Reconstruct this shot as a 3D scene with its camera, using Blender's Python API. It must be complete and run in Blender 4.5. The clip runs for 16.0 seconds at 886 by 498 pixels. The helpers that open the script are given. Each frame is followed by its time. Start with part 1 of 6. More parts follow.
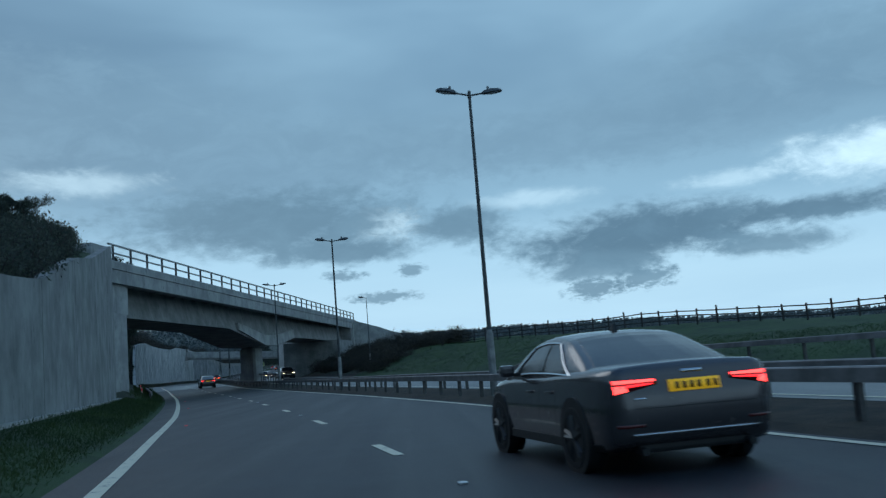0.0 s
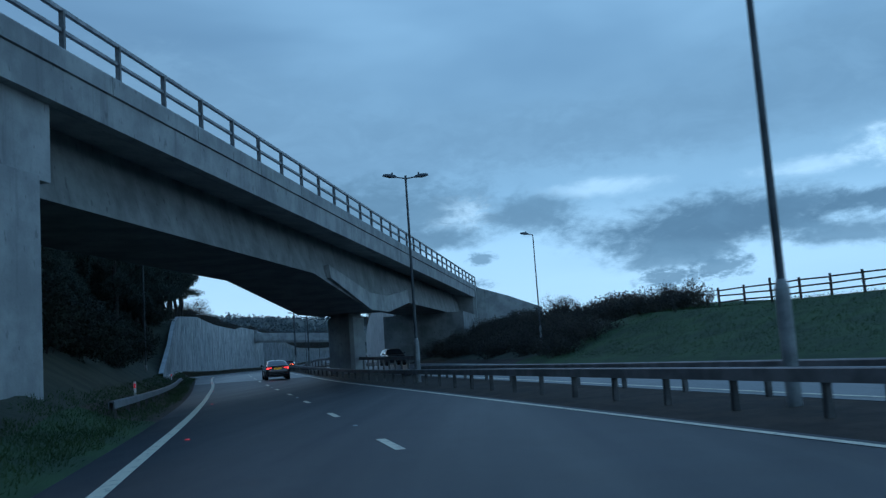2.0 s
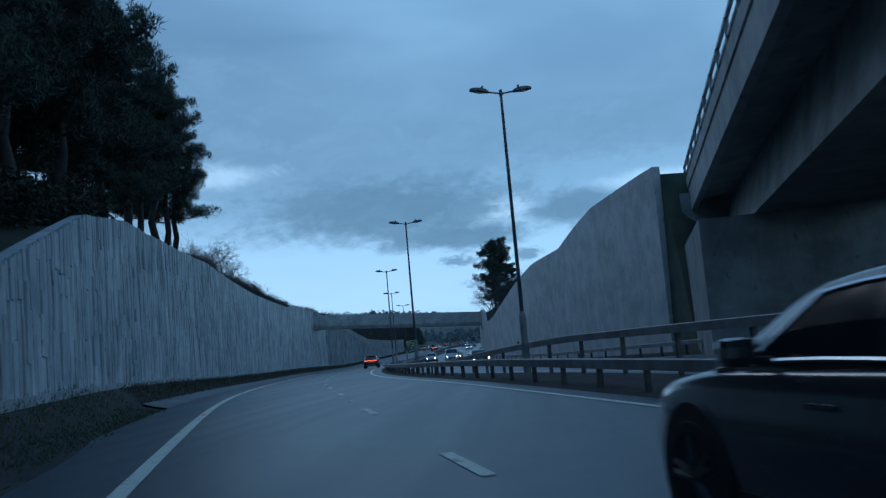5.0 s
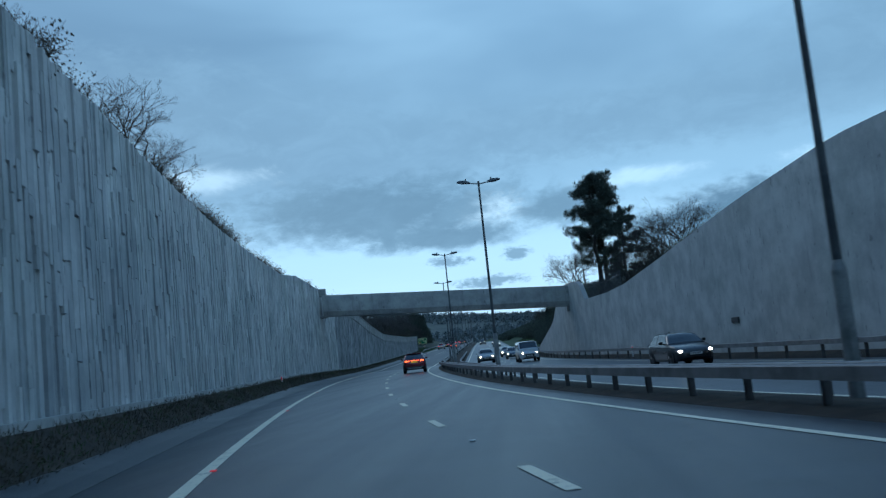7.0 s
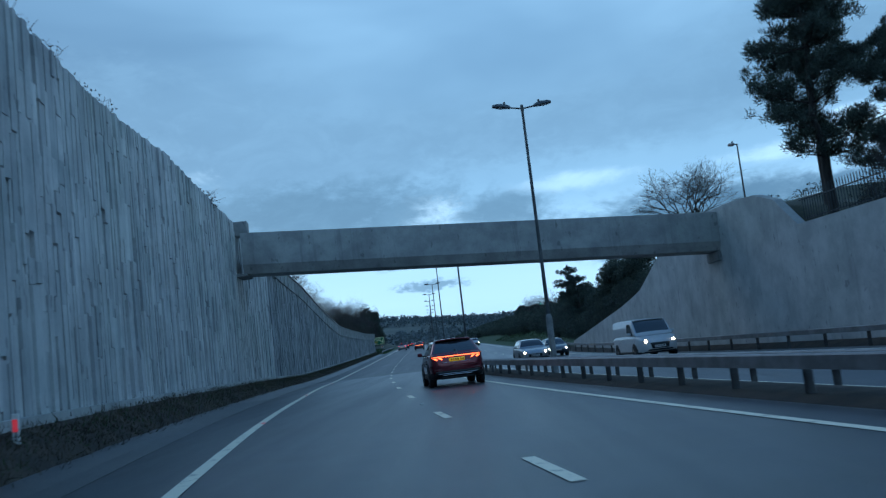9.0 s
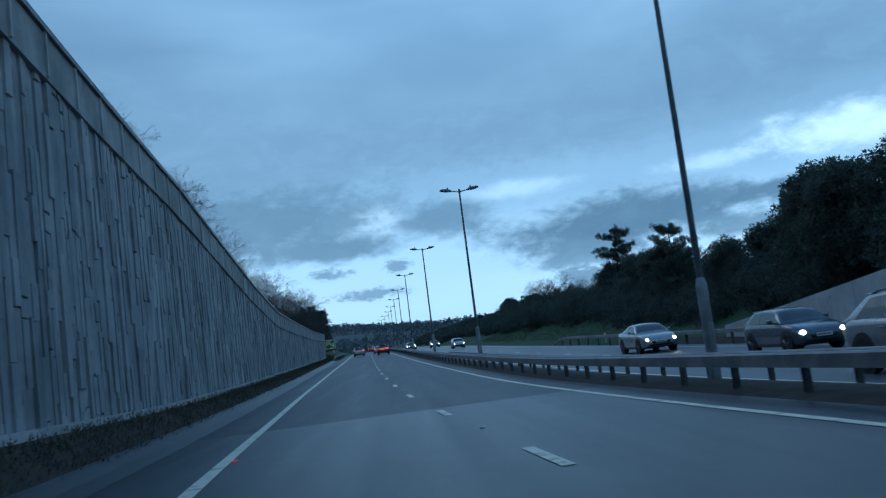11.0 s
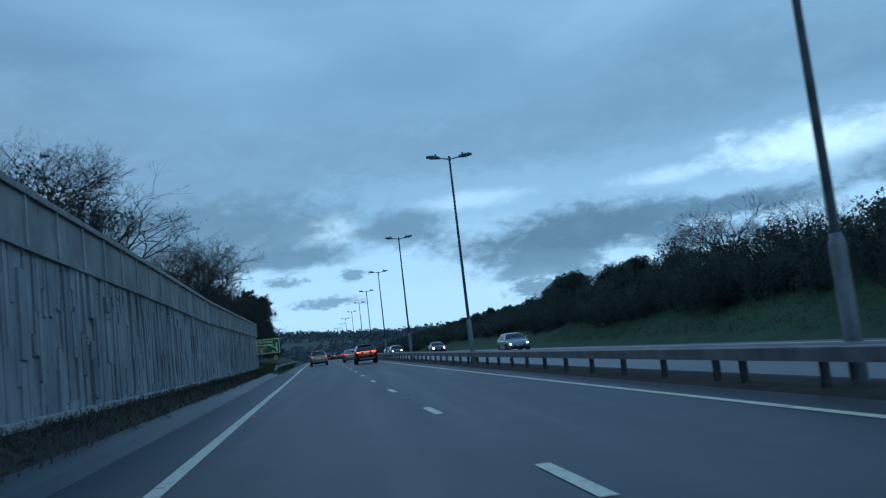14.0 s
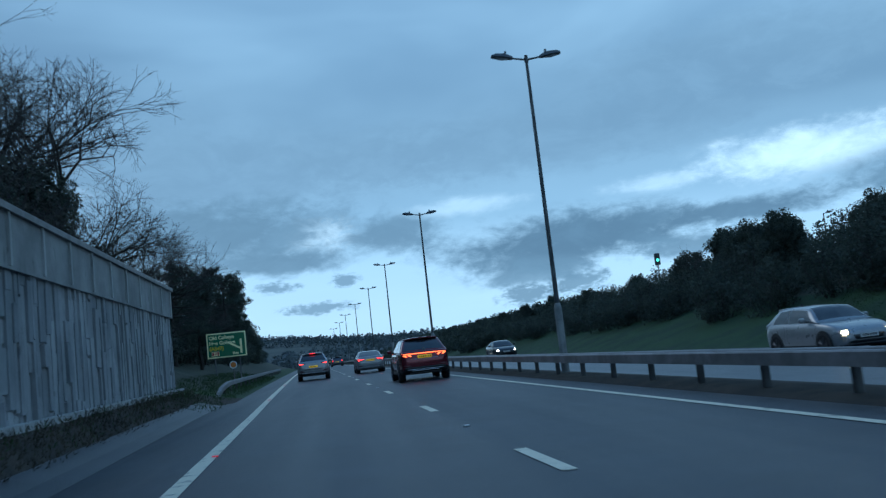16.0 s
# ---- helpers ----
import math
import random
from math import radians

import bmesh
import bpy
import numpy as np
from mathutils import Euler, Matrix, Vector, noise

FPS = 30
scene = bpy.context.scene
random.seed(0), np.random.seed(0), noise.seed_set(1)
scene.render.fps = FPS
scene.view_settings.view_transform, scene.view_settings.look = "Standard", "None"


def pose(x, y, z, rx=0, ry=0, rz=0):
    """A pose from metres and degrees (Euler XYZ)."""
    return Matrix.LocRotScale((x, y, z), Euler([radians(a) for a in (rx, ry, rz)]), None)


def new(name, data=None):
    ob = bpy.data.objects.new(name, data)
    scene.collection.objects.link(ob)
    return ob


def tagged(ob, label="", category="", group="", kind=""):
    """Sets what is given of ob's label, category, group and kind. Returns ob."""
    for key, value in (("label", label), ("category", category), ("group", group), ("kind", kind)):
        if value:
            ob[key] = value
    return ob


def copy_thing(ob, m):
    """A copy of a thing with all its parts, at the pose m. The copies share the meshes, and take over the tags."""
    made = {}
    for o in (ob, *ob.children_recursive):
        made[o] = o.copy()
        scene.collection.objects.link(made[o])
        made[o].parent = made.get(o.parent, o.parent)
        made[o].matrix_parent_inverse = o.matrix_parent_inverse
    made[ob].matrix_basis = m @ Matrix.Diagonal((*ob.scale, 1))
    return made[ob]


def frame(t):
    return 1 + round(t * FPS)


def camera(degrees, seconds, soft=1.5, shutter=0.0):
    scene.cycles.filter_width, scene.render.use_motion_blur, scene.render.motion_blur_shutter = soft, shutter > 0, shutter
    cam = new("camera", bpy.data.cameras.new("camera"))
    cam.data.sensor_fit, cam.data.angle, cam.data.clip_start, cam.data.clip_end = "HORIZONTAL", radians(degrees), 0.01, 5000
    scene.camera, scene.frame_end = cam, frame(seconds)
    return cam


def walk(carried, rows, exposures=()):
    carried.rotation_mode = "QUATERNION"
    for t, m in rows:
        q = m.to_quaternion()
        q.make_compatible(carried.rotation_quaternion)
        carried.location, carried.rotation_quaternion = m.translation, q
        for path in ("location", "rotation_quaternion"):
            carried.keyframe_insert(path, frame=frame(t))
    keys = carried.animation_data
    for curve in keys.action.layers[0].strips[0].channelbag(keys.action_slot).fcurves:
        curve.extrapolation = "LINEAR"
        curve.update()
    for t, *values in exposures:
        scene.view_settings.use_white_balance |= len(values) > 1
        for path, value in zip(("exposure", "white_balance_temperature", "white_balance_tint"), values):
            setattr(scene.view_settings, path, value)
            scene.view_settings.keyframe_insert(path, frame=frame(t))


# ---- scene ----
cam = camera(50.8, 16.0, soft=1.3, shutter=0.12)
PATH = [
    (0.0, pose(0.000, -0.000, 1.208, 97.111, 4.534, -1.981)),
    (0.5, pose(-1.898, 11.058, 1.273, 97.051, 4.337, -0.761)),
    (1.0, pose(-4.117, 22.012, 1.308, 96.951, 4.133, 0.268)),
    (1.5, pose(-6.558, 32.894, 1.341, 96.862, 3.987, 1.053)),
    (2.0, pose(-9.083, 43.951, 1.370, 96.756, 3.971, 2.292)),
    (2.5, pose(-11.715, 54.933, 1.397, 96.648, 4.048, 3.146)),
    (3.0, pose(-14.457, 65.877, 1.434, 96.619, 4.208, 3.980)),
    (3.5, pose(-17.258, 76.788, 1.496, 96.719, 4.339, 4.633)),
    (4.0, pose(-20.248, 87.638, 1.564, 96.770, 4.501, 5.037)),
    (4.5, pose(-23.328, 98.508, 1.697, 96.779, 4.717, 5.281)),
    (5.0, pose(-26.514, 109.409, 1.914, 96.730, 5.005, 5.272)),
    (5.5, pose(-29.695, 120.322, 2.151, 96.665, 5.314, 5.115)),
    (6.0, pose(-32.760, 131.232, 2.341, 96.626, 5.592, 4.912)),
    (6.5, pose(-35.599, 142.121, 2.420, 96.654, 5.786, 4.768)),
    (7.0, pose(-38.287, 152.994, 2.421, 96.730, 5.922, 4.688)),
    (7.5, pose(-40.686, 163.969, 2.425, 96.764, 6.064, 4.324)),
    (8.0, pose(-42.879, 174.977, 2.445, 96.714, 6.220, 3.485)),
    (8.5, pose(-44.884, 186.046, 2.490, 96.642, 6.407, 2.279)),
    (9.0, pose(-46.712, 197.154, 2.546, 96.607, 6.577, 1.032)),
    (9.5, pose(-48.419, 208.289, 2.615, 96.599, 6.865, 0.016)),
    (10.0, pose(-49.856, 219.421, 2.717, 96.632, 7.160, -0.770)),
    (10.5, pose(-51.170, 230.572, 2.786, 96.662, 7.309, -1.632)),
    (11.0, pose(-52.253, 241.760, 2.819, 96.688, 7.235, -2.569)),
    (11.5, pose(-53.130, 252.977, 2.855, 96.717, 7.047, -3.464)),
    (12.0, pose(-53.826, 264.220, 2.938, 96.754, 6.848, -4.200)),
    (12.5, pose(-54.364, 275.484, 3.108, 96.804, 6.747, -4.659)),
    (13.0, pose(-54.832, 286.756, 3.335, 96.863, 6.730, -4.942)),
    (13.5, pose(-55.351, 298.023, 3.575, 96.924, 6.704, -5.169)),
    (14.0, pose(-55.824, 309.272, 3.826, 96.972, 6.639, -5.371)),
    (14.5, pose(-56.292, 320.518, 4.087, 97.045, 6.564, -5.544)),
    (15.0, pose(-56.713, 331.732, 4.351, 97.135, 6.493, -5.682)),
    (15.5, pose(-57.167, 342.946, 4.619, 97.234, 6.437, -5.793)),
    (16.0, pose(-57.616, 354.160, 4.896, 97.279, 6.386, -5.863)),
]
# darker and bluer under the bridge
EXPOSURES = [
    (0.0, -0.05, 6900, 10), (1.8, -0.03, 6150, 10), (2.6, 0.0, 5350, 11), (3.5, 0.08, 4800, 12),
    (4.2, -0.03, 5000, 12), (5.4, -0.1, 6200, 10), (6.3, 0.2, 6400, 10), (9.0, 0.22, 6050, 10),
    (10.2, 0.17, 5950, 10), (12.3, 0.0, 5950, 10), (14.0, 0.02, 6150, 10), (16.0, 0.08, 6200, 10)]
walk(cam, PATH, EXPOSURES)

# ---- sky and light ----
SUN_ELEV, SUN_AZ = radians(9), radians(-35)
world = bpy.data.worlds.new("dusk_sky")
scene.world = world
world.use_nodes = True


class Nodes:
    """A short hand for node trees."""

    def __init__(self, tree):
        self.tree = tree

    def add(self, kind, **values):
        node = self.tree.nodes.new(kind)
        for key, value in values.items():
            if key == "op":
                node.operation = value
            elif key == "dims":
                node.noise_dimensions = value
            else:
                node.inputs[key.replace("_", " ")].default_value = value
        return node

    def link(self, a, b):
        self.tree.links.new(a, b)

    def math(self, op, a, b=None, c=None):
        node = self.tree.nodes.new("ShaderNodeMath")
        node.operation = op
        for i, v in enumerate((a, b, c)):
            if v is None:
                continue
            if isinstance(v, (int, float)):
                node.inputs[i].default_value = v
            else:
                self.link(v, node.inputs[i])
        return node.outputs[0]

    def ramp(self, fac, stops):
        node = self.tree.nodes.new("ShaderNodeValToRGB")
        while len(node.color_ramp.elements) < len(stops):
            node.color_ramp.elements.new(0.5)
        for el, (pos, col) in zip(node.color_ramp.elements, stops):
            el.position = pos
            el.color = (*col, 1) if len(col) == 3 else col
        self.link(fac, node.inputs[0])
        return node.outputs[0]

    def mix(self, fac, a, b, blend="MIX"):
        node = self.tree.nodes.new("ShaderNodeMix")
        node.data_type, node.blend_type = "RGBA", blend
        for sock, v in ((node.inputs[0], fac), (node.inputs[6], a), (node.inputs[7], b)):
            if isinstance(v, (int, float)):
                sock.default_value = v
            elif isinstance(v, tuple):
                sock.default_value = (*v, 1)
            else:
                self.link(v, sock)
        return node.outputs[2]

    def noise(self, vector, scale, detail=4.0, rough=0.55, distort=0.0):
        node = self.add("ShaderNodeTexNoise", Scale=scale, Detail=detail, Roughness=rough, Distortion=distort)
        if vector is not None:
            self.link(vector, node.inputs["Vector"])
        return node.outputs["Fac"]


def smooth(k, x, lo, hi):
    node = k.tree.nodes.new("ShaderNodeMapRange")
    node.interpolation_type = "SMOOTHSTEP"
    k.link(x, node.inputs[0])
    node.inputs[1].default_value, node.inputs[2].default_value = lo, hi
    return node.outputs[0]


def build_sky():
    k = Nodes(world.node_tree)
    world.node_tree.nodes.clear()
    out = k.add("ShaderNodeOutputWorld")
    coord = k.add("ShaderNodeTexCoord")
    split = k.add("ShaderNodeSeparateXYZ")
    k.link(coord.outputs["Generated"], split.inputs[0])
    x, y, z = split.outputs
    az = k.math("MULTIPLY", k.math("ARCTAN2", x, y), 57.2958)
    el = k.math("MULTIPLY", k.math("ARCSINE", z), 57.2958)
    # a cloud deck seen from below: its pattern thins out towards the horizon
    lift = k.math("ADD", k.math("MAXIMUM", z, 0.0), 0.10)
    deck = k.add("ShaderNodeCombineXYZ")
    k.link(k.math("DIVIDE", x, lift), deck.inputs[0])
    k.link(k.math("DIVIDE", y, lift), deck.inputs[1])
    broad = k.noise(deck.outputs[0], 0.55, 3, 0.45, 0.3)
    fine = k.noise(deck.outputs[0], 1.5, 3, 0.45, 0.2)
    flat = k.add("ShaderNodeCombineXYZ")
    k.link(k.math("MULTIPLY", az, 0.24), flat.inputs[0])
    k.link(k.math("MULTIPLY", el, 0.46), flat.inputs[1])
    wisp = k.noise(flat.outputs[0], 1.0, 7, 0.62, 0.5)
    wisp2 = k.noise(flat.outputs[0], 3.0, 6, 0.6, 0.3)
    wisp3 = k.noise(flat.outputs[0], 9.0, 5, 0.6, 0.3)
    tear = k.math("ADD", k.math("SUBTRACT", wisp, 0.5), k.math("MULTIPLY", k.math("SUBTRACT", wisp2, 0.5), 0.75))
    tear = k.math("ADD", tear, k.math("MULTIPLY", k.math("SUBTRACT", wisp3, 0.5), 0.20))
    scrap = k.math("ADD", k.math("MULTIPLY", k.math("SUBTRACT", wisp2, 0.5), 1.5), k.math("MULTIPLY", k.math("SUBTRACT", wisp3, 0.5), 1.3))
    base = k.ramp(k.math("DIVIDE", el, 80.0), [(0.0, (0.35, 0.57, 0.76)), (0.05, (0.35, 0.57, 0.755)), (0.085, (0.31, 0.53, 0.72)), (0.115, (0.20, 0.375, 0.54)),
                                               (0.17, (0.150, 0.285, 0.42)), (0.25, (0.180, 0.335, 0.49)), (0.38, (0.205, 0.375, 0.55)), (0.6, (0.11, 0.25, 0.46)), (1.0, (0.07, 0.19, 0.40))])
    # broad soft bands across the high cloud, darker towards the west
    tilt = k.add("ShaderNodeCombineXYZ")
    k.link(k.math("MULTIPLY", k.math("ADD", az, k.math("MULTIPLY", el, 1.2)), 0.050), tilt.inputs[0])
    k.link(k.math("MULTIPLY", k.math("SUBTRACT", el, k.math("MULTIPLY", az, 0.10)), 0.13), tilt.inputs[1])
    bands = k.noise(tilt.outputs[0], 1.0, 3, 0.5, 0.4)
    high = smooth(k, el, 6.0, 15.0)
    shade = k.math("MULTIPLY", smooth(k, bands, 0.30, 0.70), k.math("MULTIPLY", high, 0.85))
    mottled = k.mix(shade, k.mix(k.math("MULTIPLY", high, 0.6), base, k.mix(1.0, base, (1.22, 1.19, 1.16), "MULTIPLY")), k.mix(1.0, base, (0.76, 0.80, 0.84), "MULTIPLY"))
    mottled = k.mix(k.math("MULTIPLY", smooth(k, broad, 0.30, 0.75), 0.4), mottled, k.mix(1.0, mottled, (0.80, 0.84, 0.88), "MULTIPLY"))
    mottled = k.mix(k.math("MULTIPLY", smooth(k, fine, 0.40, 0.85), 0.15), mottled, k.mix(1.0, mottled, (1.14, 1.12, 1.09), "MULTIPLY"))
    west = k.math("MULTIPLY", smooth(k, az, 2.0, -26.0), smooth(k, el, 8.0, 18.0))
    mottled = k.mix(west, mottled, k.mix(1.0, mottled, (0.66, 0.70, 0.74), "MULTIPLY"))
    color = mottled
    # cloud banks: azimuth, elevation, half width, half height in degrees, strength, shade
    for a, e, w, h, strength, shade in CLOUDS:
        u = k.math("DIVIDE", k.math("SUBTRACT", az, a), w)
        v = k.math("DIVIDE", k.math("SUBTRACT", el, e), h)
        d = k.math("ADD", k.math("MULTIPLY", u, u), k.math("MULTIPLY", v, v))
        bell = k.math("POWER", 0.5, d)
        rag = tear if w > 2.5 else scrap
        cover = smooth(k, k.math("ADD", bell, k.math("MULTIPLY", rag, smooth(k, bell, 0.02, 0.35))), *((0.15, 1.0) if shade is PALE else (0.18, 0.84)))
        tone = k.mix(k.math("MULTIPLY", smooth(k, wisp, 0.40, 0.68), 0.35), shade, k.mix(1.0, shade, (1.45, 1.4, 1.35), "MULTIPLY"))
        color = k.mix(k.math("MULTIPLY", cover, strength), color, tone)
    sky = k.tree.nodes.new("ShaderNodeTexSky")
    sky.sky_type, sky.sun_disc = "NISHITA", False
    sky.sun_elevation, sky.sun_rotation = SUN_ELEV, SUN_AZ
    glow = k.add("ShaderNodeBackground", Strength=0.002)
    k.link(sky.outputs[0], glow.inputs[0])
    cover = k.add("ShaderNodeBackground", Strength=SKY)
    k.link(color, cover.inputs[0])
    both = k.add("ShaderNodeAddShader")
    k.link(glow.outputs[0], both.inputs[0])
    k.link(cover.outputs[0], both.inputs[1])
    k.link(both.outputs[0], out.inputs[0])


SKY = 1.38
DARK, MID, PALE, HIGH = (0.080, 0.168, 0.262), (0.096, 0.196, 0.298), (0.47, 0.70, 0.88), (0.130, 0.25, 0.375)
CLOUDS = [
    (-8, 13.0, 15, 2.2, 0.7, HIGH), (13, 13.2, 13, 1.8, 0.7, HIGH), (-24, 16, 14, 3, 0.7, HIGH), (26, 16, 10, 2, 0.7, HIGH),
    (-18.5, 12.0, 4.0, 0.7, 0.5, PALE), (29, 10.0, 5.5, 1.3, 0.85, PALE), (20.5, 9.6, 3.0, 0.5, 0.5, PALE), (8.0, 9.7, 3.2, 0.5, 0.4, PALE), (-0.8, 8.8, 2.0, 0.9, 0.7, PALE),
    (-8, 9.4, 8.0, 1.9, 0.95, MID), (-3.6, 7.4, 4.2, 0.75, 0.95, MID), (3.6, 8.5, 2.8, 1.1, 0.9, MID),
    (15, 7.0, 7.5, 1.5, 1.0, DARK), (12.5, 6.0, 4.0, 0.9, 0.8, DARK), (24.5, 7.3, 6.5, 0.65, 0.95, DARK), (12.0, 5.2, 3.4, 0.8, 0.85, MID), (22, 5.6, 3.2, 0.7, 0.85, MID),
    (-3.7, 5.9, 1.1, 0.30, 0.8, MID), (0.4, 6.0, 0.8, 0.34, 0.8, MID), (-1.2, 4.4, 1.8, 0.32, 0.8, MID),
    (11.5, 3.9, 1.5, 0.6, 0.85, MID), (14.6, 4.3, 1.6, 0.6, 0.85, MID), (36, 8.0, 6, 1.3, 0.9, MID), (-34, 9.0, 12, 1.6, 0.9, MID)]
build_sky()
sun = new("sun", bpy.data.lights.new("sun", "SUN"))
sun.data.energy, sun.data.angle, sun.data.color = 0.2, radians(25), (0.85, 0.93, 1.0)
sun.matrix_world = pose(0, 0, 60, 90 - 9 - 25, 0, 180 + 35)

# ---- materials ----
MATS = {}


def material(name, rough=0.7, metal=0.0):
    mat = bpy.data.materials.new(name)
    mat.use_nodes = True
    k = Nodes(mat.node_tree)
    bsdf = mat.node_tree.nodes["Principled BSDF"]
    bsdf.inputs["Roughness"].default_value, bsdf.inputs["Metallic"].default_value = rough, metal
    MATS[name] = mat
    return mat, k, bsdf


def coords(k, sx=1.0, sy=1.0, sz=1.0, world_space=True):
    node = k.add("ShaderNodeNewGeometry") if world_space else k.add("ShaderNodeTexCoord")
    m = k.add("ShaderNodeMapping")
    m.inputs["Scale"].default_value = (sx, sy, sz)
    k.link(node.outputs["Position" if world_space else "Object"], m.inputs[0])
    return m.outputs[0]


def bump(k, bsdf, height, strength=0.3, distance=0.02):
    node = k.add("ShaderNodeBump", Strength=strength, Distance=distance)
    k.link(height, node.inputs["Height"])
    k.link(node.outputs[0], bsdf.inputs["Normal"])


def mottled(name, dark, light, scale=3.0, rough=0.7, metal=0.0, fine=40.0, relief=0.3, stretch=(1, 1, 1), spread=(0.35, 0.65), vary=0.0, thin=0.0):
    """Two scales of stain and grain between two colours."""
    mat, k, bsdf = material(name, rough, metal)
    c = coords(k, *stretch)
    a, b = k.noise(c, scale, 5, 0.6), k.noise(c, fine, 3, 0.6)
    col = k.mix(smooth(k, a, *spread), dark, light)
    col = k.mix(k.math("MULTIPLY", smooth(k, b, 0.3, 0.8), 0.35), col, k.mix(1.0, col, (0.6, 0.6, 0.6), "MULTIPLY"))
    if vary:
        info = k.add("ShaderNodeObjectInfo")
        amount = k.math("ADD", k.math("MULTIPLY", info.outputs["Random"], vary), 1 - vary / 2)
        node = k.add("ShaderNodeCombineXYZ")
        for i in range(3):
            k.link(amount, node.inputs[i])
        col = k.mix(1.0, col, node.outputs[0], "MULTIPLY")
    k.link(col, bsdf.inputs["Base Color"])
    k.link(k.math("ADD", k.math("MULTIPLY", a, 0.25), rough - 0.12), bsdf.inputs["Roughness"])
    bump(k, bsdf, b, relief, 0.02)
    if thin:
        # leaves let some light through
        through_light = k.add("ShaderNodeBsdfTranslucent")
        k.link(col, through_light.inputs["Color"])
        both = k.add("ShaderNodeMixShader")
        both.inputs[0].default_value = thin
        k.link(bsdf.outputs[0], both.inputs[1])
        k.link(through_light.outputs[0], both.inputs[2])
        k.link(both.outputs[0], mat.node_tree.nodes["Material Output"].inputs[0])
    return mat


def concrete(name, dark, light, streak=1.0, relief=0.35, ribs=0.0):
    """Weathered concrete: cloudy grey, vertical run-off stains, blow holes."""
    mat, k, bsdf = material(name, 0.85)
    c = coords(k)
    down = coords(k, 1.3, 1.3, 0.10)
    cloud, run, grain, big = k.noise(c, 0.7, 6, 0.62), k.noise(down, 1.7, 5, 0.65), k.noise(c, 14, 4, 0.65), k.noise(c, 0.13, 3, 0.5)
    col = k.mix(smooth(k, cloud, 0.3, 0.72), dark, light)
    col = k.mix(k.math("MULTIPLY", smooth(k, run, 0.52, 0.74), 0.6 * streak), col, k.mix(1.0, col, (0.42, 0.42, 0.44), "MULTIPLY"))
    col = k.mix(k.math("MULTIPLY", smooth(k, big, 0.45, 0.7), 0.35), col, k.mix(1.0, col, (0.72, 0.80, 0.74), "MULTIPLY"))
    col = k.mix(k.math("MULTIPLY", smooth(k, grain, 0.5, 0.85), 0.45), col, k.mix(1.0, col, (0.55, 0.55, 0.56), "MULTIPLY"))
    if ribs:
        piece = k.add("ShaderNodeNewGeometry").outputs["Random Per Island"]
        blot = k.noise(coords(k, 0.35, 0.35, 0.6), 1.0, 4, 0.6)
        col = k.mix(k.math("MULTIPLY", smooth(k, piece, 0.5, 0.0), ribs), col, k.mix(1.0, col, (0.76, 0.78, 0.80), "MULTIPLY"))
        col = k.mix(k.math("MULTIPLY", smooth(k, piece, 0.6, 1.0), ribs), col, k.mix(1.0, col, (1.20, 1.19, 1.17), "MULTIPLY"))
        col = k.mix(k.math("MULTIPLY", smooth(k, blot, 0.45, 0.68), 0.55), col, k.mix(1.0, col, (0.62, 0.68, 0.70), "MULTIPLY"))
    pits = k.noise(coords(k, 1.6, 1.6, 0.8), 2.6, 2, 0.5)
    col = k.mix(k.math("MULTIPLY", smooth(k, pits, 0.66, 0.72), 0.55), col, k.mix(1.0, col, (0.4, 0.4, 0.42), "MULTIPLY"))
    k.link(col, bsdf.inputs["Base Color"])
    bump(k, bsdf, k.math("ADD", k.math("MULTIPLY", grain, 0.6), k.math("MULTIPLY", run, 0.6)), relief, 0.03)
    return mat


def asphalt(name, dark, light, gloss=0.34):
    """Damp worn asphalt: aggregate grain, patches and paler wheel tracks along the road."""
    mat, k, bsdf = material(name, 0.5)
    c = coords(k)
    grain, patch, big = k.noise(c, 55, 3, 0.7), k.noise(c, 0.9, 5, 0.6), k.noise(c, 0.09, 3, 0.5)
    along = k.noise(coords(k, 0.9, 0.03, 0.2), 1.3, 4, 0.55)
    col = k.mix(smooth(k, patch, 0.3, 0.75), dark, light)
    col = k.mix(k.math("MULTIPLY", smooth(k, along, 0.42, 0.66), 0.55), col, k.mix(1.0, col, (1.5, 1.5, 1.5), "MULTIPLY"))
    col = k.mix(k.math("MULTIPLY", smooth(k, big, 0.4, 0.7), 0.4), col, k.mix(1.0, col, (0.72, 0.72, 0.74), "MULTIPLY"))
    col = k.mix(k.math("MULTIPLY", smooth(k, grain, 0.45, 0.8), 0.5), col, k.mix(1.0, col, (1.55, 1.55, 1.5), "MULTIPLY"))
    k.link(col, bsdf.inputs["Base Color"])
    k.link(k.math("ADD", k.math("MULTIPLY", along, 0.25), gloss), bsdf.inputs["Roughness"])
    bump(k, bsdf, grain, 0.5, 0.01)
    return mat


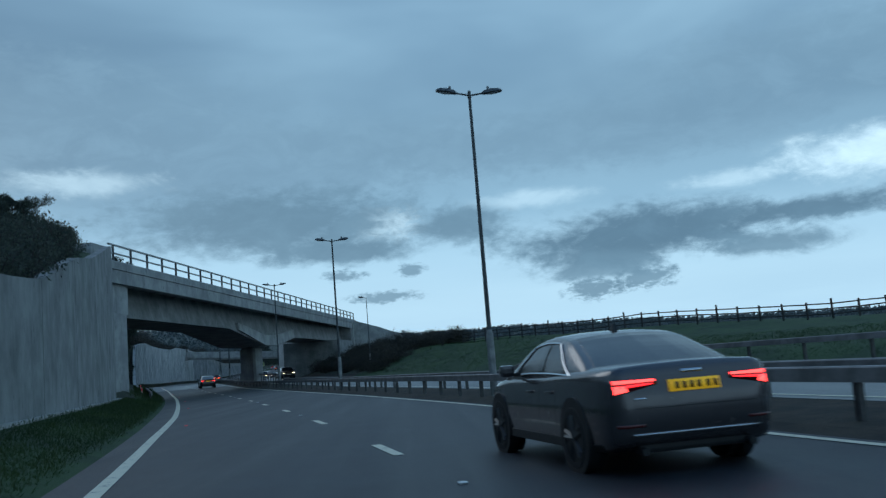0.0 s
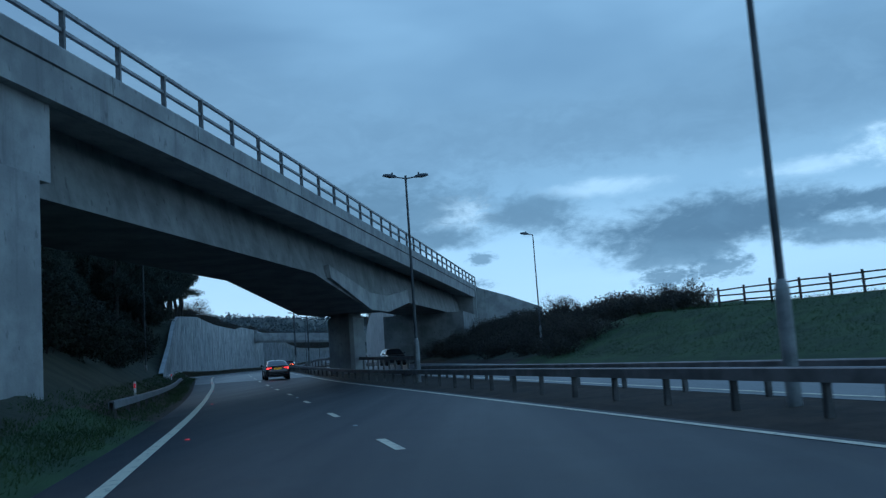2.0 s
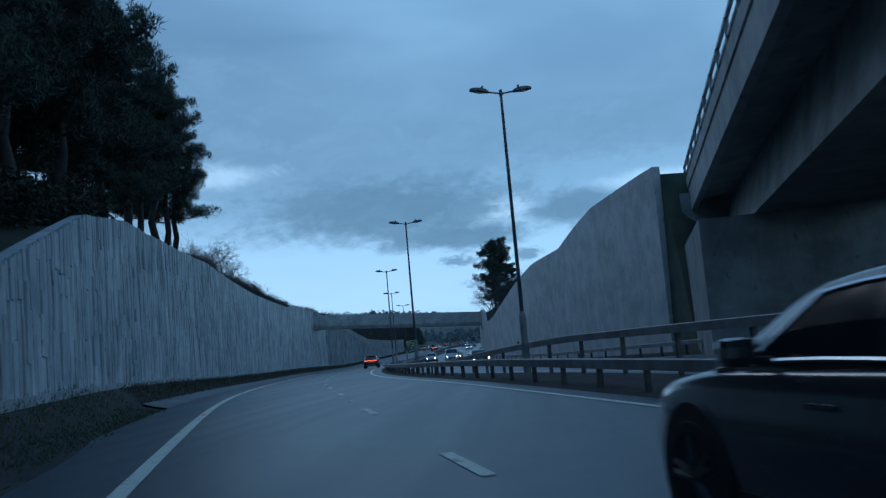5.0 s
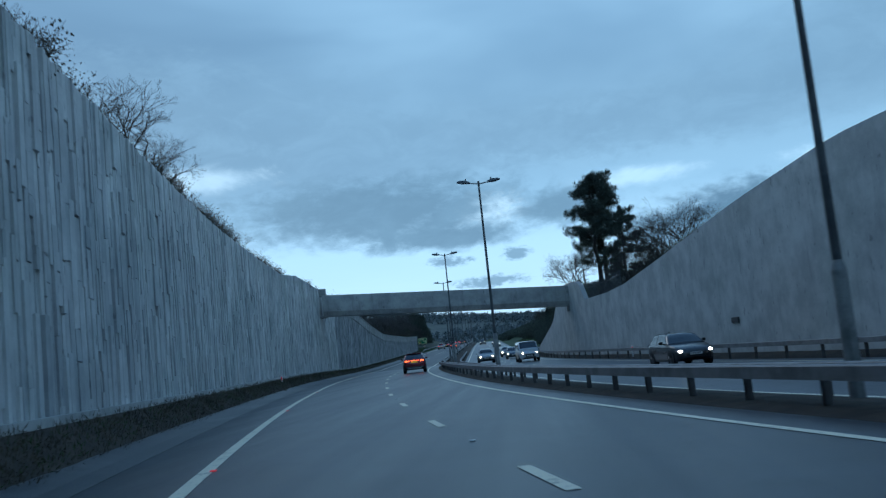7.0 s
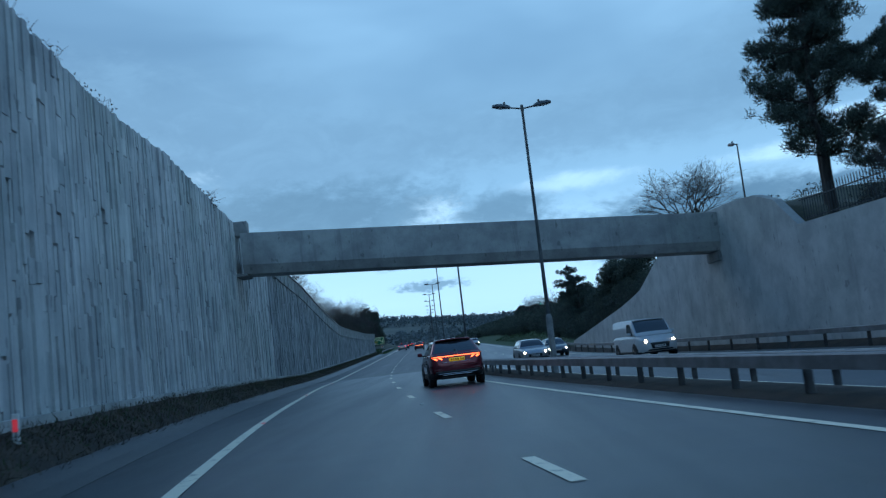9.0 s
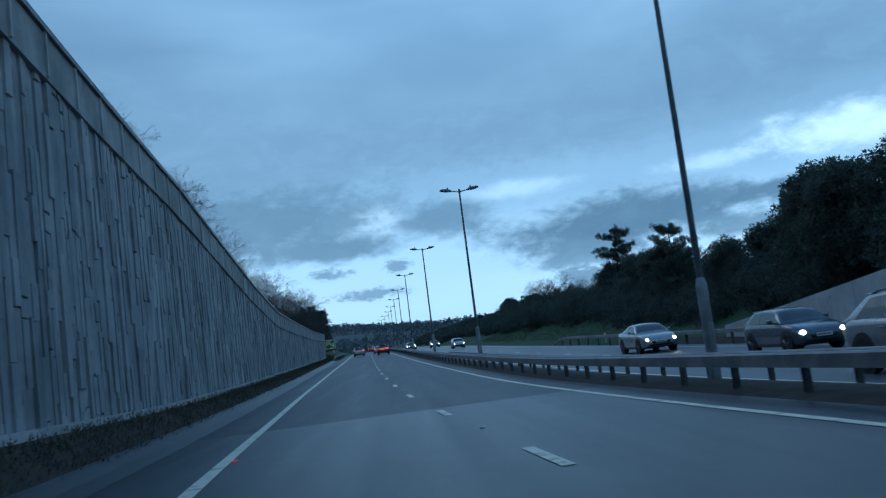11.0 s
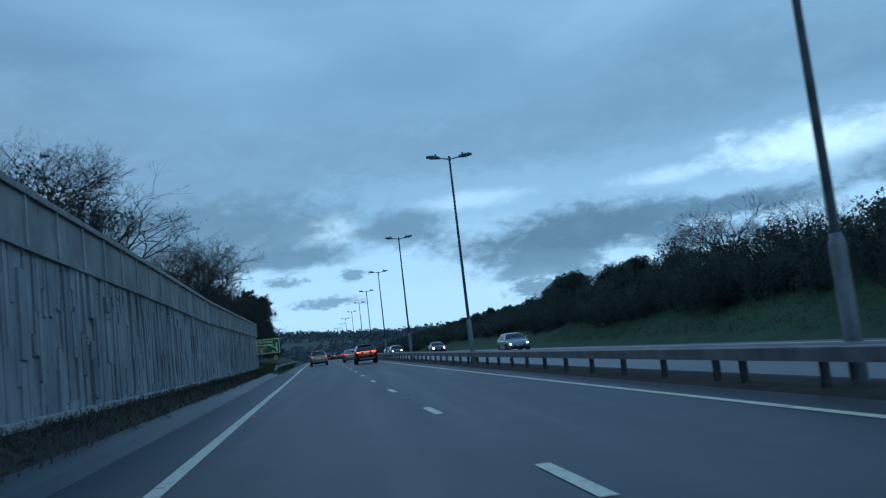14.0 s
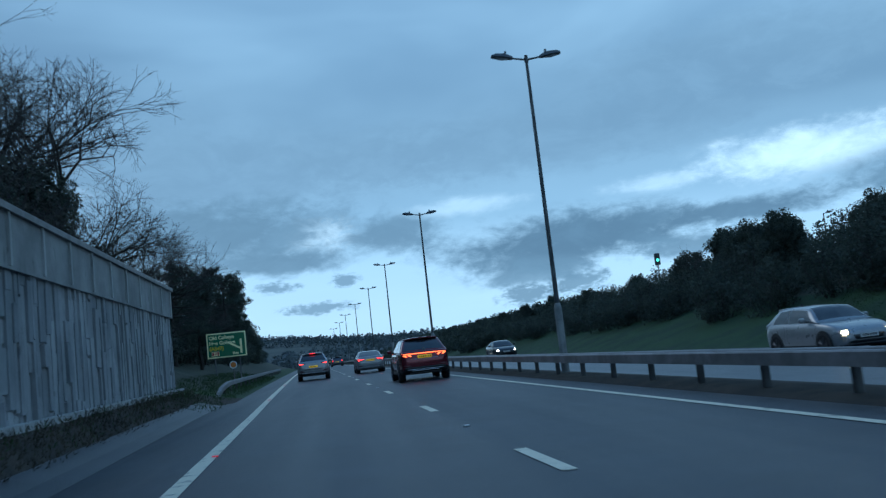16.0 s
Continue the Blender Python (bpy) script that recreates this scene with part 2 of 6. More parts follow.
def plain(name, col, rough=0.5, metal=0.0, emit=0.0, coat=0.0, glow=None):
    mat, k, bsdf = material(name, rough, metal)
    dust = k.noise(coords(k, world_space=False), 6.0, 5, 0.6)
    shade = k.mix(k.math("MULTIPLY", smooth(k, dust, 0.4, 0.75), 0.3), col, tuple(c * 0.62 + 0.012 for c in col))
    k.link(shade, bsdf.inputs["Base Color"])
    k.link(k.math("ADD", k.math("MULTIPLY", dust, 0.2), max(rough - 0.1, 0.02)), bsdf.inputs["Roughness"])
    if coat:
        bsdf.inputs["Coat Weight"].default_value, bsdf.inputs["Coat Roughness"].default_value = coat, 0.08
    if emit:
        bsdf.inputs["Emission Color"].default_value = (*(glow or col), 1)
        bsdf.inputs["Emission Strength"].default_value = emit
    return mat


ASPHALT = asphalt("asphalt", (0.022, 0.029, 0.038), (0.036, 0.046, 0.059), 0.25)
ASPHALT_FAR = asphalt("asphalt_paler", (0.046, 0.055, 0.067), (0.070, 0.082, 0.096), 0.28)
ASPHALT_NEW = asphalt("asphalt_newer", (0.012, 0.014, 0.019), (0.020, 0.024, 0.031), 0.42)
ASPHALT_WORN = asphalt("asphalt_worn", (0.017, 0.023, 0.031), (0.028, 0.037, 0.048), 0.37)
# worn white paint, its cream tint standing in for warm headlamp light
PAINT = mottled("road_paint", (0.34, 0.30, 0.23), (0.88, 0.79, 0.60), 5.0, 0.6, spread=(0.30, 0.46), relief=0.2)
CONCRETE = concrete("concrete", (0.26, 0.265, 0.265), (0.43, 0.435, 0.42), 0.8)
CONCRETE_DARK = concrete("concrete_darker_stained", (0.18, 0.185, 0.185), (0.32, 0.325, 0.32), 0.6)
RIBBED = concrete("ribbed_concrete", (0.42, 0.42, 0.42), (0.60, 0.60, 0.59), 0.5, 0.5, 0.75)
RIBBED_OLD = concrete("ribbed_concrete_older", (0.22, 0.23, 0.24), (0.36, 0.37, 0.38), 0.8, 0.5, 0.85)
GRASS = mottled("grass", (0.018, 0.050, 0.018), (0.038, 0.086, 0.028), 0.5, 0.95, fine=26, relief=0.9)
BLADES = mottled("grass_blades", (0.030, 0.060, 0.022), (0.060, 0.100, 0.034), 0.5, 0.9, fine=26, relief=0.2, thin=0.4)
SOIL = mottled("mossy_soil", (0.026, 0.020, 0.015), (0.066, 0.050, 0.036), 1.5, 0.95, fine=18, relief=0.9)
SCRUB = mottled("scrub_floor", (0.028, 0.036, 0.022), (0.062, 0.07, 0.045), 0.6, 0.95, fine=9, relief=1.0)
WOODS = mottled("wooded_hill", (0.045, 0.062, 0.060), (0.090, 0.110, 0.092), 0.012, 0.95, fine=0.12, relief=0.3)
STEEL = mottled("galvanised_steel", (0.20, 0.21, 0.22), (0.36, 0.37, 0.38), 2.5, 0.5, 0.75, fine=30, relief=0.1)
STEEL_DULL = mottled("dull_steel", (0.13, 0.135, 0.14), (0.22, 0.225, 0.23), 2.5, 0.6, 0.6, fine=30, relief=0.1)
EAST_CONCRETE = concrete("pale_retaining_concrete", (0.36, 0.36, 0.355), (0.54, 0.54, 0.52), 0.5)
KERB = concrete("kerb_concrete", (0.30, 0.31, 0.30), (0.46, 0.46, 0.45), 0.4)
DARK_STEEL = mottled("dark_steel", (0.035, 0.038, 0.042), (0.075, 0.08, 0.085), 3, 0.5, 0.5, fine=30, relief=0.1)


# ---- building blocks ----
def mesh_object(name, bm, mat, parent=None, label="", smooth_faces=False):
    me = bpy.data.meshes.new(name)
    bm.to_mesh(me)
    bm.free()
    if smooth_faces:
        for p in me.polygons:
            p.use_smooth = True
    for m in (mat if isinstance(mat, (list, tuple)) else [mat]):
        me.materials.append(m)
    ob = new(name, me)
    if parent:
        ob.parent = parent
    if label:
        ob["label"] = label
    return ob


def part(name, bm, mat, parent, label="", smooth_faces=False):
    return mesh_object(name, bm, mat, parent, label, smooth_faces)


def holder(name, m, label, category, group=""):
    ob = new(name)
    ob.matrix_world = m
    return tagged(ob, label, category, group)


def quads(rows, close=False, flip=False):
    """A sheet through rows of points."""
    bm = bmesh.new()
    vs = [[bm.verts.new(p) for p in row] for row in rows]
    for a, b in zip(vs, vs[1:]):
        n = len(a)
        for i in range(n if close else n - 1):
            f = (a[i], a[(i + 1) % n], b[(i + 1) % n], b[i])
            bm.faces.new(f[::-1] if flip else f)
    return bm


def tube(rows, caps=True):
    """A closed skin through rings of points."""
    bm = quads(rows, close=True)
    bm.verts.ensure_lookup_table()
    n = len(rows[0])
    if caps:
        bm.faces.new([bm.verts[i] for i in range(n)][::-1])
        bm.faces.new([bm.verts[len(bm.verts) - n + i] for i in range(n)])
    bmesh.ops.recalc_face_normals(bm, faces=bm.faces)
    return bm


def box(bm, x0, x1, y0, y1, z0, z1, bevel=0.0, m=None):
    made = bmesh.ops.create_cube(bm, size=1.0)["verts"]
    for v in made:
        v.co = Vector(((x0 + x1) / 2 + v.co.x * (x1 - x0), (y0 + y1) / 2 + v.co.y * (y1 - y0), (z0 + z1) / 2 + v.co.z * (z1 - z0)))
    if bevel:
        edges = list({e for v in made for e in v.link_edges})
        made = list({v for f in bmesh.ops.bevel(bm, geom=edges, offset=bevel, segments=2, profile=0.6, affect="EDGES")["faces"] for v in f.verts} | {v for v in made if v.is_valid})
    if m is not None:
        for v in made:
            v.co = m @ v.co
    return bm


def boxed(*args, **kw):
    return box(bmesh.new(), *args, **kw)


def rod(bm, a, b, ra, rb=None, sides=8):
    """A tapered round bar from a to b."""
    a, b, rb = Vector(a), Vector(b), ra if rb is None else rb
    q = (b - a).to_track_quat("Z", "Y")
    rings = []
    for p, r in ((a, ra), (b, rb)):
        rings.append([bm.verts.new(p + q @ Vector((r * math.cos(2 * math.pi * i / sides), r * math.sin(2 * math.pi * i / sides), 0))) for i in range(sides)])
    for i in range(sides):
        bm.faces.new((rings[0][i], rings[0][(i + 1) % sides], rings[1][(i + 1) % sides], rings[1][i]))
    bm.faces.new(rings[0][::-1])
    bm.faces.new(rings[1])
    return bm


# ---- the line of the road: its nearside edge line, x, y, z ----
REF = [
    (15.53, -98.80, -0.20),
    (5.44, -39.65, -0.08),
    (-1.30, -0.22, 0.01),
    (-5.07, 19.42, 0.09),
    (-9.45, 38.93, 0.15),
    (-14.16, 58.37, 0.20),
    (-19.19, 77.72, 0.30),
    (-24.63, 96.97, 0.48),
    (-30.28, 116.15, 0.86),
    (-35.71, 135.40, 1.16),
    (-40.54, 154.81, 1.21),
    (-44.64, 174.38, 1.24),
    (-48.11, 194.08, 1.32),
    (-51.67, 218.82, 1.50),
    (-54.27, 243.68, 1.62),
    (-55.89, 268.62, 1.80),
    (-56.95, 293.60, 2.27),
    (-58.15, 323.58, 2.95),
    (-59.28, 353.56, 3.67),
    (-60.81, 393.53, 4.65),
    (-62.54, 443.50, 5.79),
    (-64.21, 493.47, 6.85),
    (-68.51, 593.37, 8.63),
    (-78.76, 743.02, 10.23),
    (-92.21, 872.31, 10.59),
]
NODES = [Vector(p) for p in REF]
KNOTS = [0.0]
for p, q in zip(NODES, NODES[1:]):
    KNOTS.append(KNOTS[-1] + (q - p).xy.length)
KNOTS = [k - KNOTS[2] for k in KNOTS]


def ref(s):
    """Point and heading of the edge line, s metres along it."""
    i = max(0, min(len(KNOTS) - 2, sum(1 for k in KNOTS if k <= s) - 1))

    def slope(j):
        a, b = max(0, j - 1), min(len(KNOTS) - 1, j + 1)
        return (NODES[b] - NODES[a]) / (KNOTS[b] - KNOTS[a])
    d = KNOTS[i + 1] - KNOTS[i]
    u = (s - KNOTS[i]) / d
    if u < 0 or u > 1:
        j = 0 if u < 0 else len(KNOTS) - 1
        return NODES[j] + slope(j) * (s - KNOTS[j]), slope(j)
    a, b = slope(i) * d, slope(i + 1) * d
    p = (2 * u**3 - 3 * u**2 + 1) * NODES[i] + (u**3 - 2 * u**2 + u) * a + (3 * u**2 - 2 * u**3) * NODES[i + 1] + (u**3 - u**2) * b
    v = (6 * u**2 - 6 * u) / d * NODES[i] + (3 * u**2 - 4 * u + 1) / d * a + (6 * u - 6 * u**2) / d * NODES[i + 1] + (3 * u**2 - 2 * u) / d * b
    return p, v


def place(s, n, h=0.0):
    """World point: s along the road, n to the right of the edge line, h over the road."""
    p, v = ref(s)
    u = Vector((v.x, v.y)).normalized()
    return Vector((p.x + n * u.y, p.y - n * u.x, p.z + h))


def frame_at(s, n, h=0.0, turn=0.0):
    """Pose with y along the road, x to the right."""
    p, v = ref(s)
    yaw = math.degrees(math.atan2(-v.x, v.y))
    q = place(s, n, h)
    return pose(q.x, q.y, q.z, math.degrees(math.atan2(v.z, v.xy.length)), 0, yaw + turn)


def lerp(x, table):
    for (a, fa), (b, fb) in zip(table, table[1:]):
        if x <= b:
            return fa + (fb - fa) * max(0.0, (x - a) / (b - a))
    return table[-1][1]


def stations(s0, s1, step):
    n = max(1, round((s1 - s0) / step))
    return [s0 + (s1 - s0) * i / n for i in range(n + 1)]


def opposite(s):
    """Level of the far carriageway against the near one."""
    return lerp(s, [(-100, 0.12), (60, 0.12), (95, 0.25), (130, 0.1), (180, -0.25), (900, -0.3)])


def strip(name, s0, s1, n0, n1, mat, h=0.0, step=4.0, thick=0.0, wave=None):
    """A lying band along the road."""
    rows = []
    for s in stations(s0, s1, step):
        a = n0(s) if callable(n0) else n0
        b = n1(s) if callable(n1) else n1
        e = h(s) if callable(h) else h
        row = [place(s, a, e), place(s, b, e)]
        if thick:
            row = [place(s, a, e - thick)] + row + [place(s, b, e - thick)]
        rows.append(row)
    return tagged(mesh_object(name, quads(rows), mat), kind="structure")


def sweep(bm, s0, s1, profile, step=4.0):
    """A closed profile of (n, h) points drawn along the road, capped."""
    rows = []
    for s in stations(s0, s1, step):
        pts = profile(s) if callable(profile) else profile
        rows.append([bm.verts.new(place(s, n, h)) for n, h in pts])
    k = len(rows[0])
    faces = []
    for a, b in zip(rows, rows[1:]):
        for i in range(k):
            faces.append(bm.faces.new((a[i], a[(i + 1) % k], b[(i + 1) % k], b[i])))
    faces.append(bm.faces.new(rows[0]))
    faces.append(bm.faces.new(rows[-1][::-1]))
    bmesh.ops.recalc_face_normals(bm, faces=faces)
    return bm

# ---- ground ----
WALL_L = [(116, 1.0), (120, 1.6), (131, 3.3), (140, 5.7), (147, 6.6), (163, 7.5), (173, 8.0), (200, 8.0), (226, 8.2), (235, 8.9), (250, 8.9), (262, 8.5),
          (270, 8.2), (280, 7.8), (300, 5.9), (306, 5.5), (314, 4.9), (331, 4.6), (345, 4.45), (360, 4.2), (388, 4.2)]
WALL_FOOT = [(116, 0.72), (150, 0.86), (255, 0.86), (275, 0.68), (395, 0.64)]
WALL_R = [(160, 9.6), (170, 9.4), (175, 8.8), (180, 8.0), (191, 8.0), (201, 7.2), (215, 5.7), (224, 4.9), (230, 4.7), (240, 4.75), (241.2, 4.8), (241.6, 6.0), (244.5, 6.8), (246, 6.8), (252, 6.9)]
WALL_R2 = [(252, 6.9), (258, 6.2), (266, 3.7), (272, 2.9), (290, 1.0), (295, 0.5)]
WING = [(-30, 2.6), (10, 3.4), (25, 4.2), (31, 4.7), (41, 6.7), (47, 7.4), (57, 9.2), (61, 10.0), (64, 10.4)]


def ground_height(s, n):
    """Verges, cuttings and banks beside the road, over the road's level."""
    w = noise.noise(Vector((s * 0.06, n * 0.06, 3.1)))
    rough = 0.25 * w * min(1.0, max(0.0, abs(n - 9) - 13) / 4)
    if n < -0.8:
        d = -n
        if s < 66:
            if d < 4.2:
                return lerp(d, [(0.8, 0.0), (1.6, 0.10), (3.6, 0.45), (4.2, 0.5)])
            top = lerp(s, WING) - 0.6
            return lerp(d, [(4.2, 0.5), (4.35, top), (12, top + 2.0), (40, top + 3), (90, -3)]) + rough
        bank = lerp(d, [(0.8, 0.0), (1.8, 0.12), (3.0, 0.6), (6, 2.6), (12, 6.5), (20, 8.5), (45, 9), (90, -3)]) + rough
        if s < 116:
            return bank
        if s < 395:
            top, foot = lerp(s, WALL_L) - 0.35, lerp(s, WALL_FOOT)
            cut = lerp(d, [(0.8, -0.02), (1.3, -0.08), (2.0, 0.10), (2.3, 0.42), (2.9, foot - 0.06), (3.3, foot - 0.06), (3.45, top), (8, top + 0.6), (25, top + 2), (50, top + 2), (90, -3)])
            if s < 140:
                u = (s - 116) / 24
                return bank * (1 - u) + (cut + (rough if d > 3.5 else 0)) * u
            return cut + (rough if d > 3.5 else 0)
        return lerp(d, [(0.8, 0.0), (1.6, 0.1), (4, 0.7), (9, 2.6), (16, 4.5), (30, 6), (90, -3)]) + rough
    o = opposite(s)
    if n < 9.5:
        return -0.03
    if n < 21.3:
        return lerp(n, [(9.5, -0.03), (11, o - 0.03), (20.6, o - 0.03), (21.3, o + 0.15)])
    if s < 105:
        f = 30.7 + (98 - s) * 0.31
        c = lerp(s, [(20, 1.5), (55, 1.8), (72, 2.6), (105, 2.7)])
        return lerp(n, [(21.3, o + 0.15), (23, 0.75), (f - 1, c + 0.3), (f + 1, c + 0.4), (f + 14, c + 0.1), (90, -3)]) + rough
    if s < 158:
        return o + lerp(n, [(21.3, 0.15), (24, 0.8), (30, 2.6), (36, 3.4), (60, 3), (90, -3)]) + rough
    if s < 250:
        top = lerp(s, WALL_R) - 0.4
        return lerp(n, [(21.3, o + 0.15), (21.5, o + 0.15), (21.75, top), (26, top), (33, min(top, 5.2)), (45, 4.0), (90, -3)]) + rough
    if s < 296:
        top = lerp(s, WALL_R2) - 0.4
        return lerp(n, [(21.3, o + 0.15), (21.5, o + 0.15), (21.75, max(top, o + 0.2)), (30, max(top, 0) * 0.7 + 3.2), (45, 6), (90, -3)]) + rough
    return o + lerp(n, [(21.3, 0.15), (23, 0.7), (27, 2.1), (34, 4.2), (45, 6.0), (60, 6.5), (90, -3)]) + rough


def build_verges():
    cross = [-90, -70, -50, -40, -32, -26, -20, -16, -13, -10.5, -8.5, -7, -6, -5, -4.35, -4.2, -3.7, -3.45, -3.3, -2.9, -2.6, -2.3, -2.0, -1.6, -1.4, -1.0, -0.8, -0.5,
             5, 9.5, 11, 16, 20.6, 21.3, 21.5, 21.75, 23, 25, 27, 29, 31, 33, 35, 38, 42, 46, 50, 55, 62, 72, 90]
    rows = [[place(s, n, ground_height(s, n) - (0.06 if -0.8 <= n < 21 else 0)) for n in cross] for s in stations(-100, 860, 3.0)]
    bm = quads(rows)
    for i, f in enumerate(bm.faces):
        j, s = i % (len(cross) - 1), -100 + 3.0 * (i // (len(cross) - 1))
        n = (cross[j] + cross[j + 1]) / 2
        if n < -3 and s > 60:
            f.material_index = 1
        elif -3 < n < -0.5 and 70 < s < 398:
            f.material_index = 2
        elif 18 < n < 21.6 and 105 < s < 300:
            f.material_index = 2
        elif n > 30 and s > 105 or (n > 21.4 and 105 < s < 296) or n > 27:
            f.material_index = 1 if s > 105 else 0
        f.smooth = True
    return tagged(mesh_object("grass_verge", bm, [GRASS, SCRUB, SOIL]), "grass verges and scrubby cutting slopes beside the road", kind="structure")


build_verges()


LAND_CENTRE = Vector((-60, 300))


def land_height(x, y):
    """Fields at the road's level that rise into hills ahead."""
    dx, dy = x - LAND_CENTRE.x, y - LAND_CENTRE.y
    r = math.hypot(dx, dy)
    ahead = max(0.0, math.cos(math.atan2(-dx, dy) - math.radians(10)))
    rise = lerp(r, [(0, -7), (450, -6), (650, 2), (1000, 24), (1400, 52), (1900, 75), (2600, 86), (4200, 55)])
    bumps = 1 + 0.22 * noise.noise(Vector((x * 0.0016, y * 0.0016, 0))) + 0.07 * noise.noise(Vector((x * 0.006, y * 0.006, 4)))
    west = lerp(math.degrees(math.atan2(-dx, dy)), [(-3, 0), (3, 14), (6, 22), (9, 34), (13, 46), (32, 46), (70, 0)])
    return -7 + (rise + 7) * (0.12 + 0.88 * ahead ** 2) * bumps + west * min(1.0, max(0.0, (r - 700) / 1100))


def build_land():
    """The land out to the horizon, rising into wooded hills ahead."""
    rows = []
    for r in [2, 75, 150, 300, 450, 600, 750, 900, 1050, 1200, 1350, 1500, 1700, 1900, 2200, 2600, 3200, 4200]:
        row = []
        for i in range(145):
            a = math.radians(i * 2.5)
            x, y = LAND_CENTRE.x - r * math.sin(a), LAND_CENTRE.y + r * math.cos(a)
            row.append((x, y, land_height(x, y)))
        rows.append(row)
    bm = quads(rows, flip=True)
    ob = mesh_object("ground", bm, WOODS, smooth_faces=True)
    return tagged(ob, "dusky fields and wooded hills out to the horizon", kind="structure")


build_land()

# ---- carriageways ----
FAR_N0, FAR_N1 = 10.6, 19.6
road_near = tagged(strip("road", -100, 860, -1.3, 8.0, ASPHALT, -0.004, 3.0, 0.1), "dark damp asphalt of a two-lane carriageway")
road_near.data.materials.clear()
road_near.data.materials.append(ASPHALT)
road_near.data.materials.append(ASPHALT_NEW)
road_near.data.materials.append(ASPHALT_WORN)
for p in road_near.data.polygons:
    p.material_index = 1 if p.center.y < 112 else 2 if p.center.y > 262 else 0
road_far = tagged(strip("road_far", -100, 860, FAR_N0, FAR_N1, ASPHALT_FAR, lambda s: opposite(s), 3.0, 0.1), "paler asphalt of the opposite carriageway")
rows = [[place(s, -2.06 + 0.10 * noise.noise(Vector((s * 0.35, 0, 9))) + 0.06 * noise.noise(Vector((s * 1.7, 0, 4))), 0.19), place(s, -1.65, 0.07), place(s, -1.3, 0.0)] for s in stations(142, 393, 0.6)]
tagged(mesh_object("road_margin", quads(rows), ASPHALT), "worn asphalt margin between the edge line and the verge", kind="structure")
rows = [[place(s, n, h) for n, h in ((7.95, -0.01), (8.4, 0.05), (8.9, 0.07), (9.6, 0.07 + 0.3 * opposite(s)), (10.4, 0.9 * opposite(s)), (FAR_N0 + 0.05, opposite(s) - 0.01))] for s in stations(-100, 860, 4.0)]
tagged(mesh_object("central_reserve", quads(rows), SOIL), "dark gritty soil of the central reserve", kind="structure")


def line(name, n, width, s0, s1, parent, h, label):
    rows = [[place(s, n - width / 2, h(s)), place(s, n + width / 2, h(s))] for s in stations(s0, s1, 3.0)]
    return part(name, quads(rows), PAINT, parent, label)


def line_right(s):
    return lerp(s, [(-100, 7.7), (0, 7.75), (50, 7.75), (90, 7.6), (170, 7.1), (230, 7.0), (270, 7.1), (330, 7.15), (400, 7.2), (860, 7.2)])


EDGE = [(-100, -0.2), (10, -0.3), (22, -0.35), (35, -0.17), (60, -0.2), (80, -0.12), (93, 0.0), (102, 0.17), (112, 0.35), (160, 0.2), (200, 0.12), (240, 0.28), (255, 0.17),
        (292, -0.04), (330, 0.03), (350, 0.1), (384, 0.25), (860, 0.2)]
rows = [[place(s, lerp(s, EDGE) - 0.1, 0.004), place(s, lerp(s, EDGE) + 0.1, 0.004)] for s in stations(-100, 800, 3.0)]
part("edge_line", quads(rows), PAINT, road_near, "worn white edge line")
rows = [[place(s, line_right(s) - 0.075, 0.004), place(s, line_right(s) + 0.075, 0.004)] for s in stations(-100, 800, 3.0)]
part("edge_line", quads(rows), PAINT, road_near, "worn white edge line")
line("edge_line", FAR_N0 + 0.5, 0.15, -100, 800, road_far, lambda s: opposite(s) + 0.006, "worn white edge line")
line("edge_line", FAR_N1 - 1.0, 0.15, -100, 800, road_far, lambda s: opposite(s) + 0.006, "worn white edge line")


def lane_line(s):
    return lerp(s, [(-100, 3.45), (70, 3.42), (95, 3.5), (110, 3.55), (160, 3.9), (195, 3.82), (220, 3.98), (245, 4.15), (300, 3.66), (350, 3.76), (380, 3.95), (860, 3.8)])


LENS_WHITE = plain("stud_reflector", (0.75, 0.78, 0.8), 0.25)
# no lamp: the weak emission replaces headlamp light thrown back by the red lens
LENS_RED = plain("glowing_red_reflector", (0.55, 0.03, 0.04), 0.3, emit=0.25, glow=(1, 0.08, 0.12))


def markings():
    stud = None
    k = 0
    s = 3.6 - 36
    while s < 640:
        rows = [[place(s + d, lane_line(s) - 0.075, 0.004), place(s + d, lane_line(s) + 0.075, 0.004)] for d in (0, 1, 2)]
        part("lane_mark", quads(rows), PAINT, road_near)
        rows = [[place(s + d, 15.0, opposite(s) + 0.006), place(s + d, 15.12, opposite(s) + 0.006)] for d in (0, 1, 2)]
        part("lane_mark", quads(rows), PAINT, road_far)
        if k % 2 == 0 and s < 480:
            for n, mat, name in ((lane_line(s), LENS_WHITE, "road_stud"), (0.28, LENS_RED, "red_road_stud")):
                if stud is None or name not in stud:
                    bm = boxed(-0.045, 0.045, -0.045, 0.045, 0.0, 0.018, bevel=0.006)
                    first = part(name, bm, mat, road_near)
                    stud = {**(stud or {}), name: first}
                    ob = first
                else:
                    ob = new(name, stud[name].data)
                    ob.parent = road_near
                ob.matrix_world = frame_at(s + 5.5, n, 0.002)
        s += 9.0 if s < 215 else 9.32
        k += 1


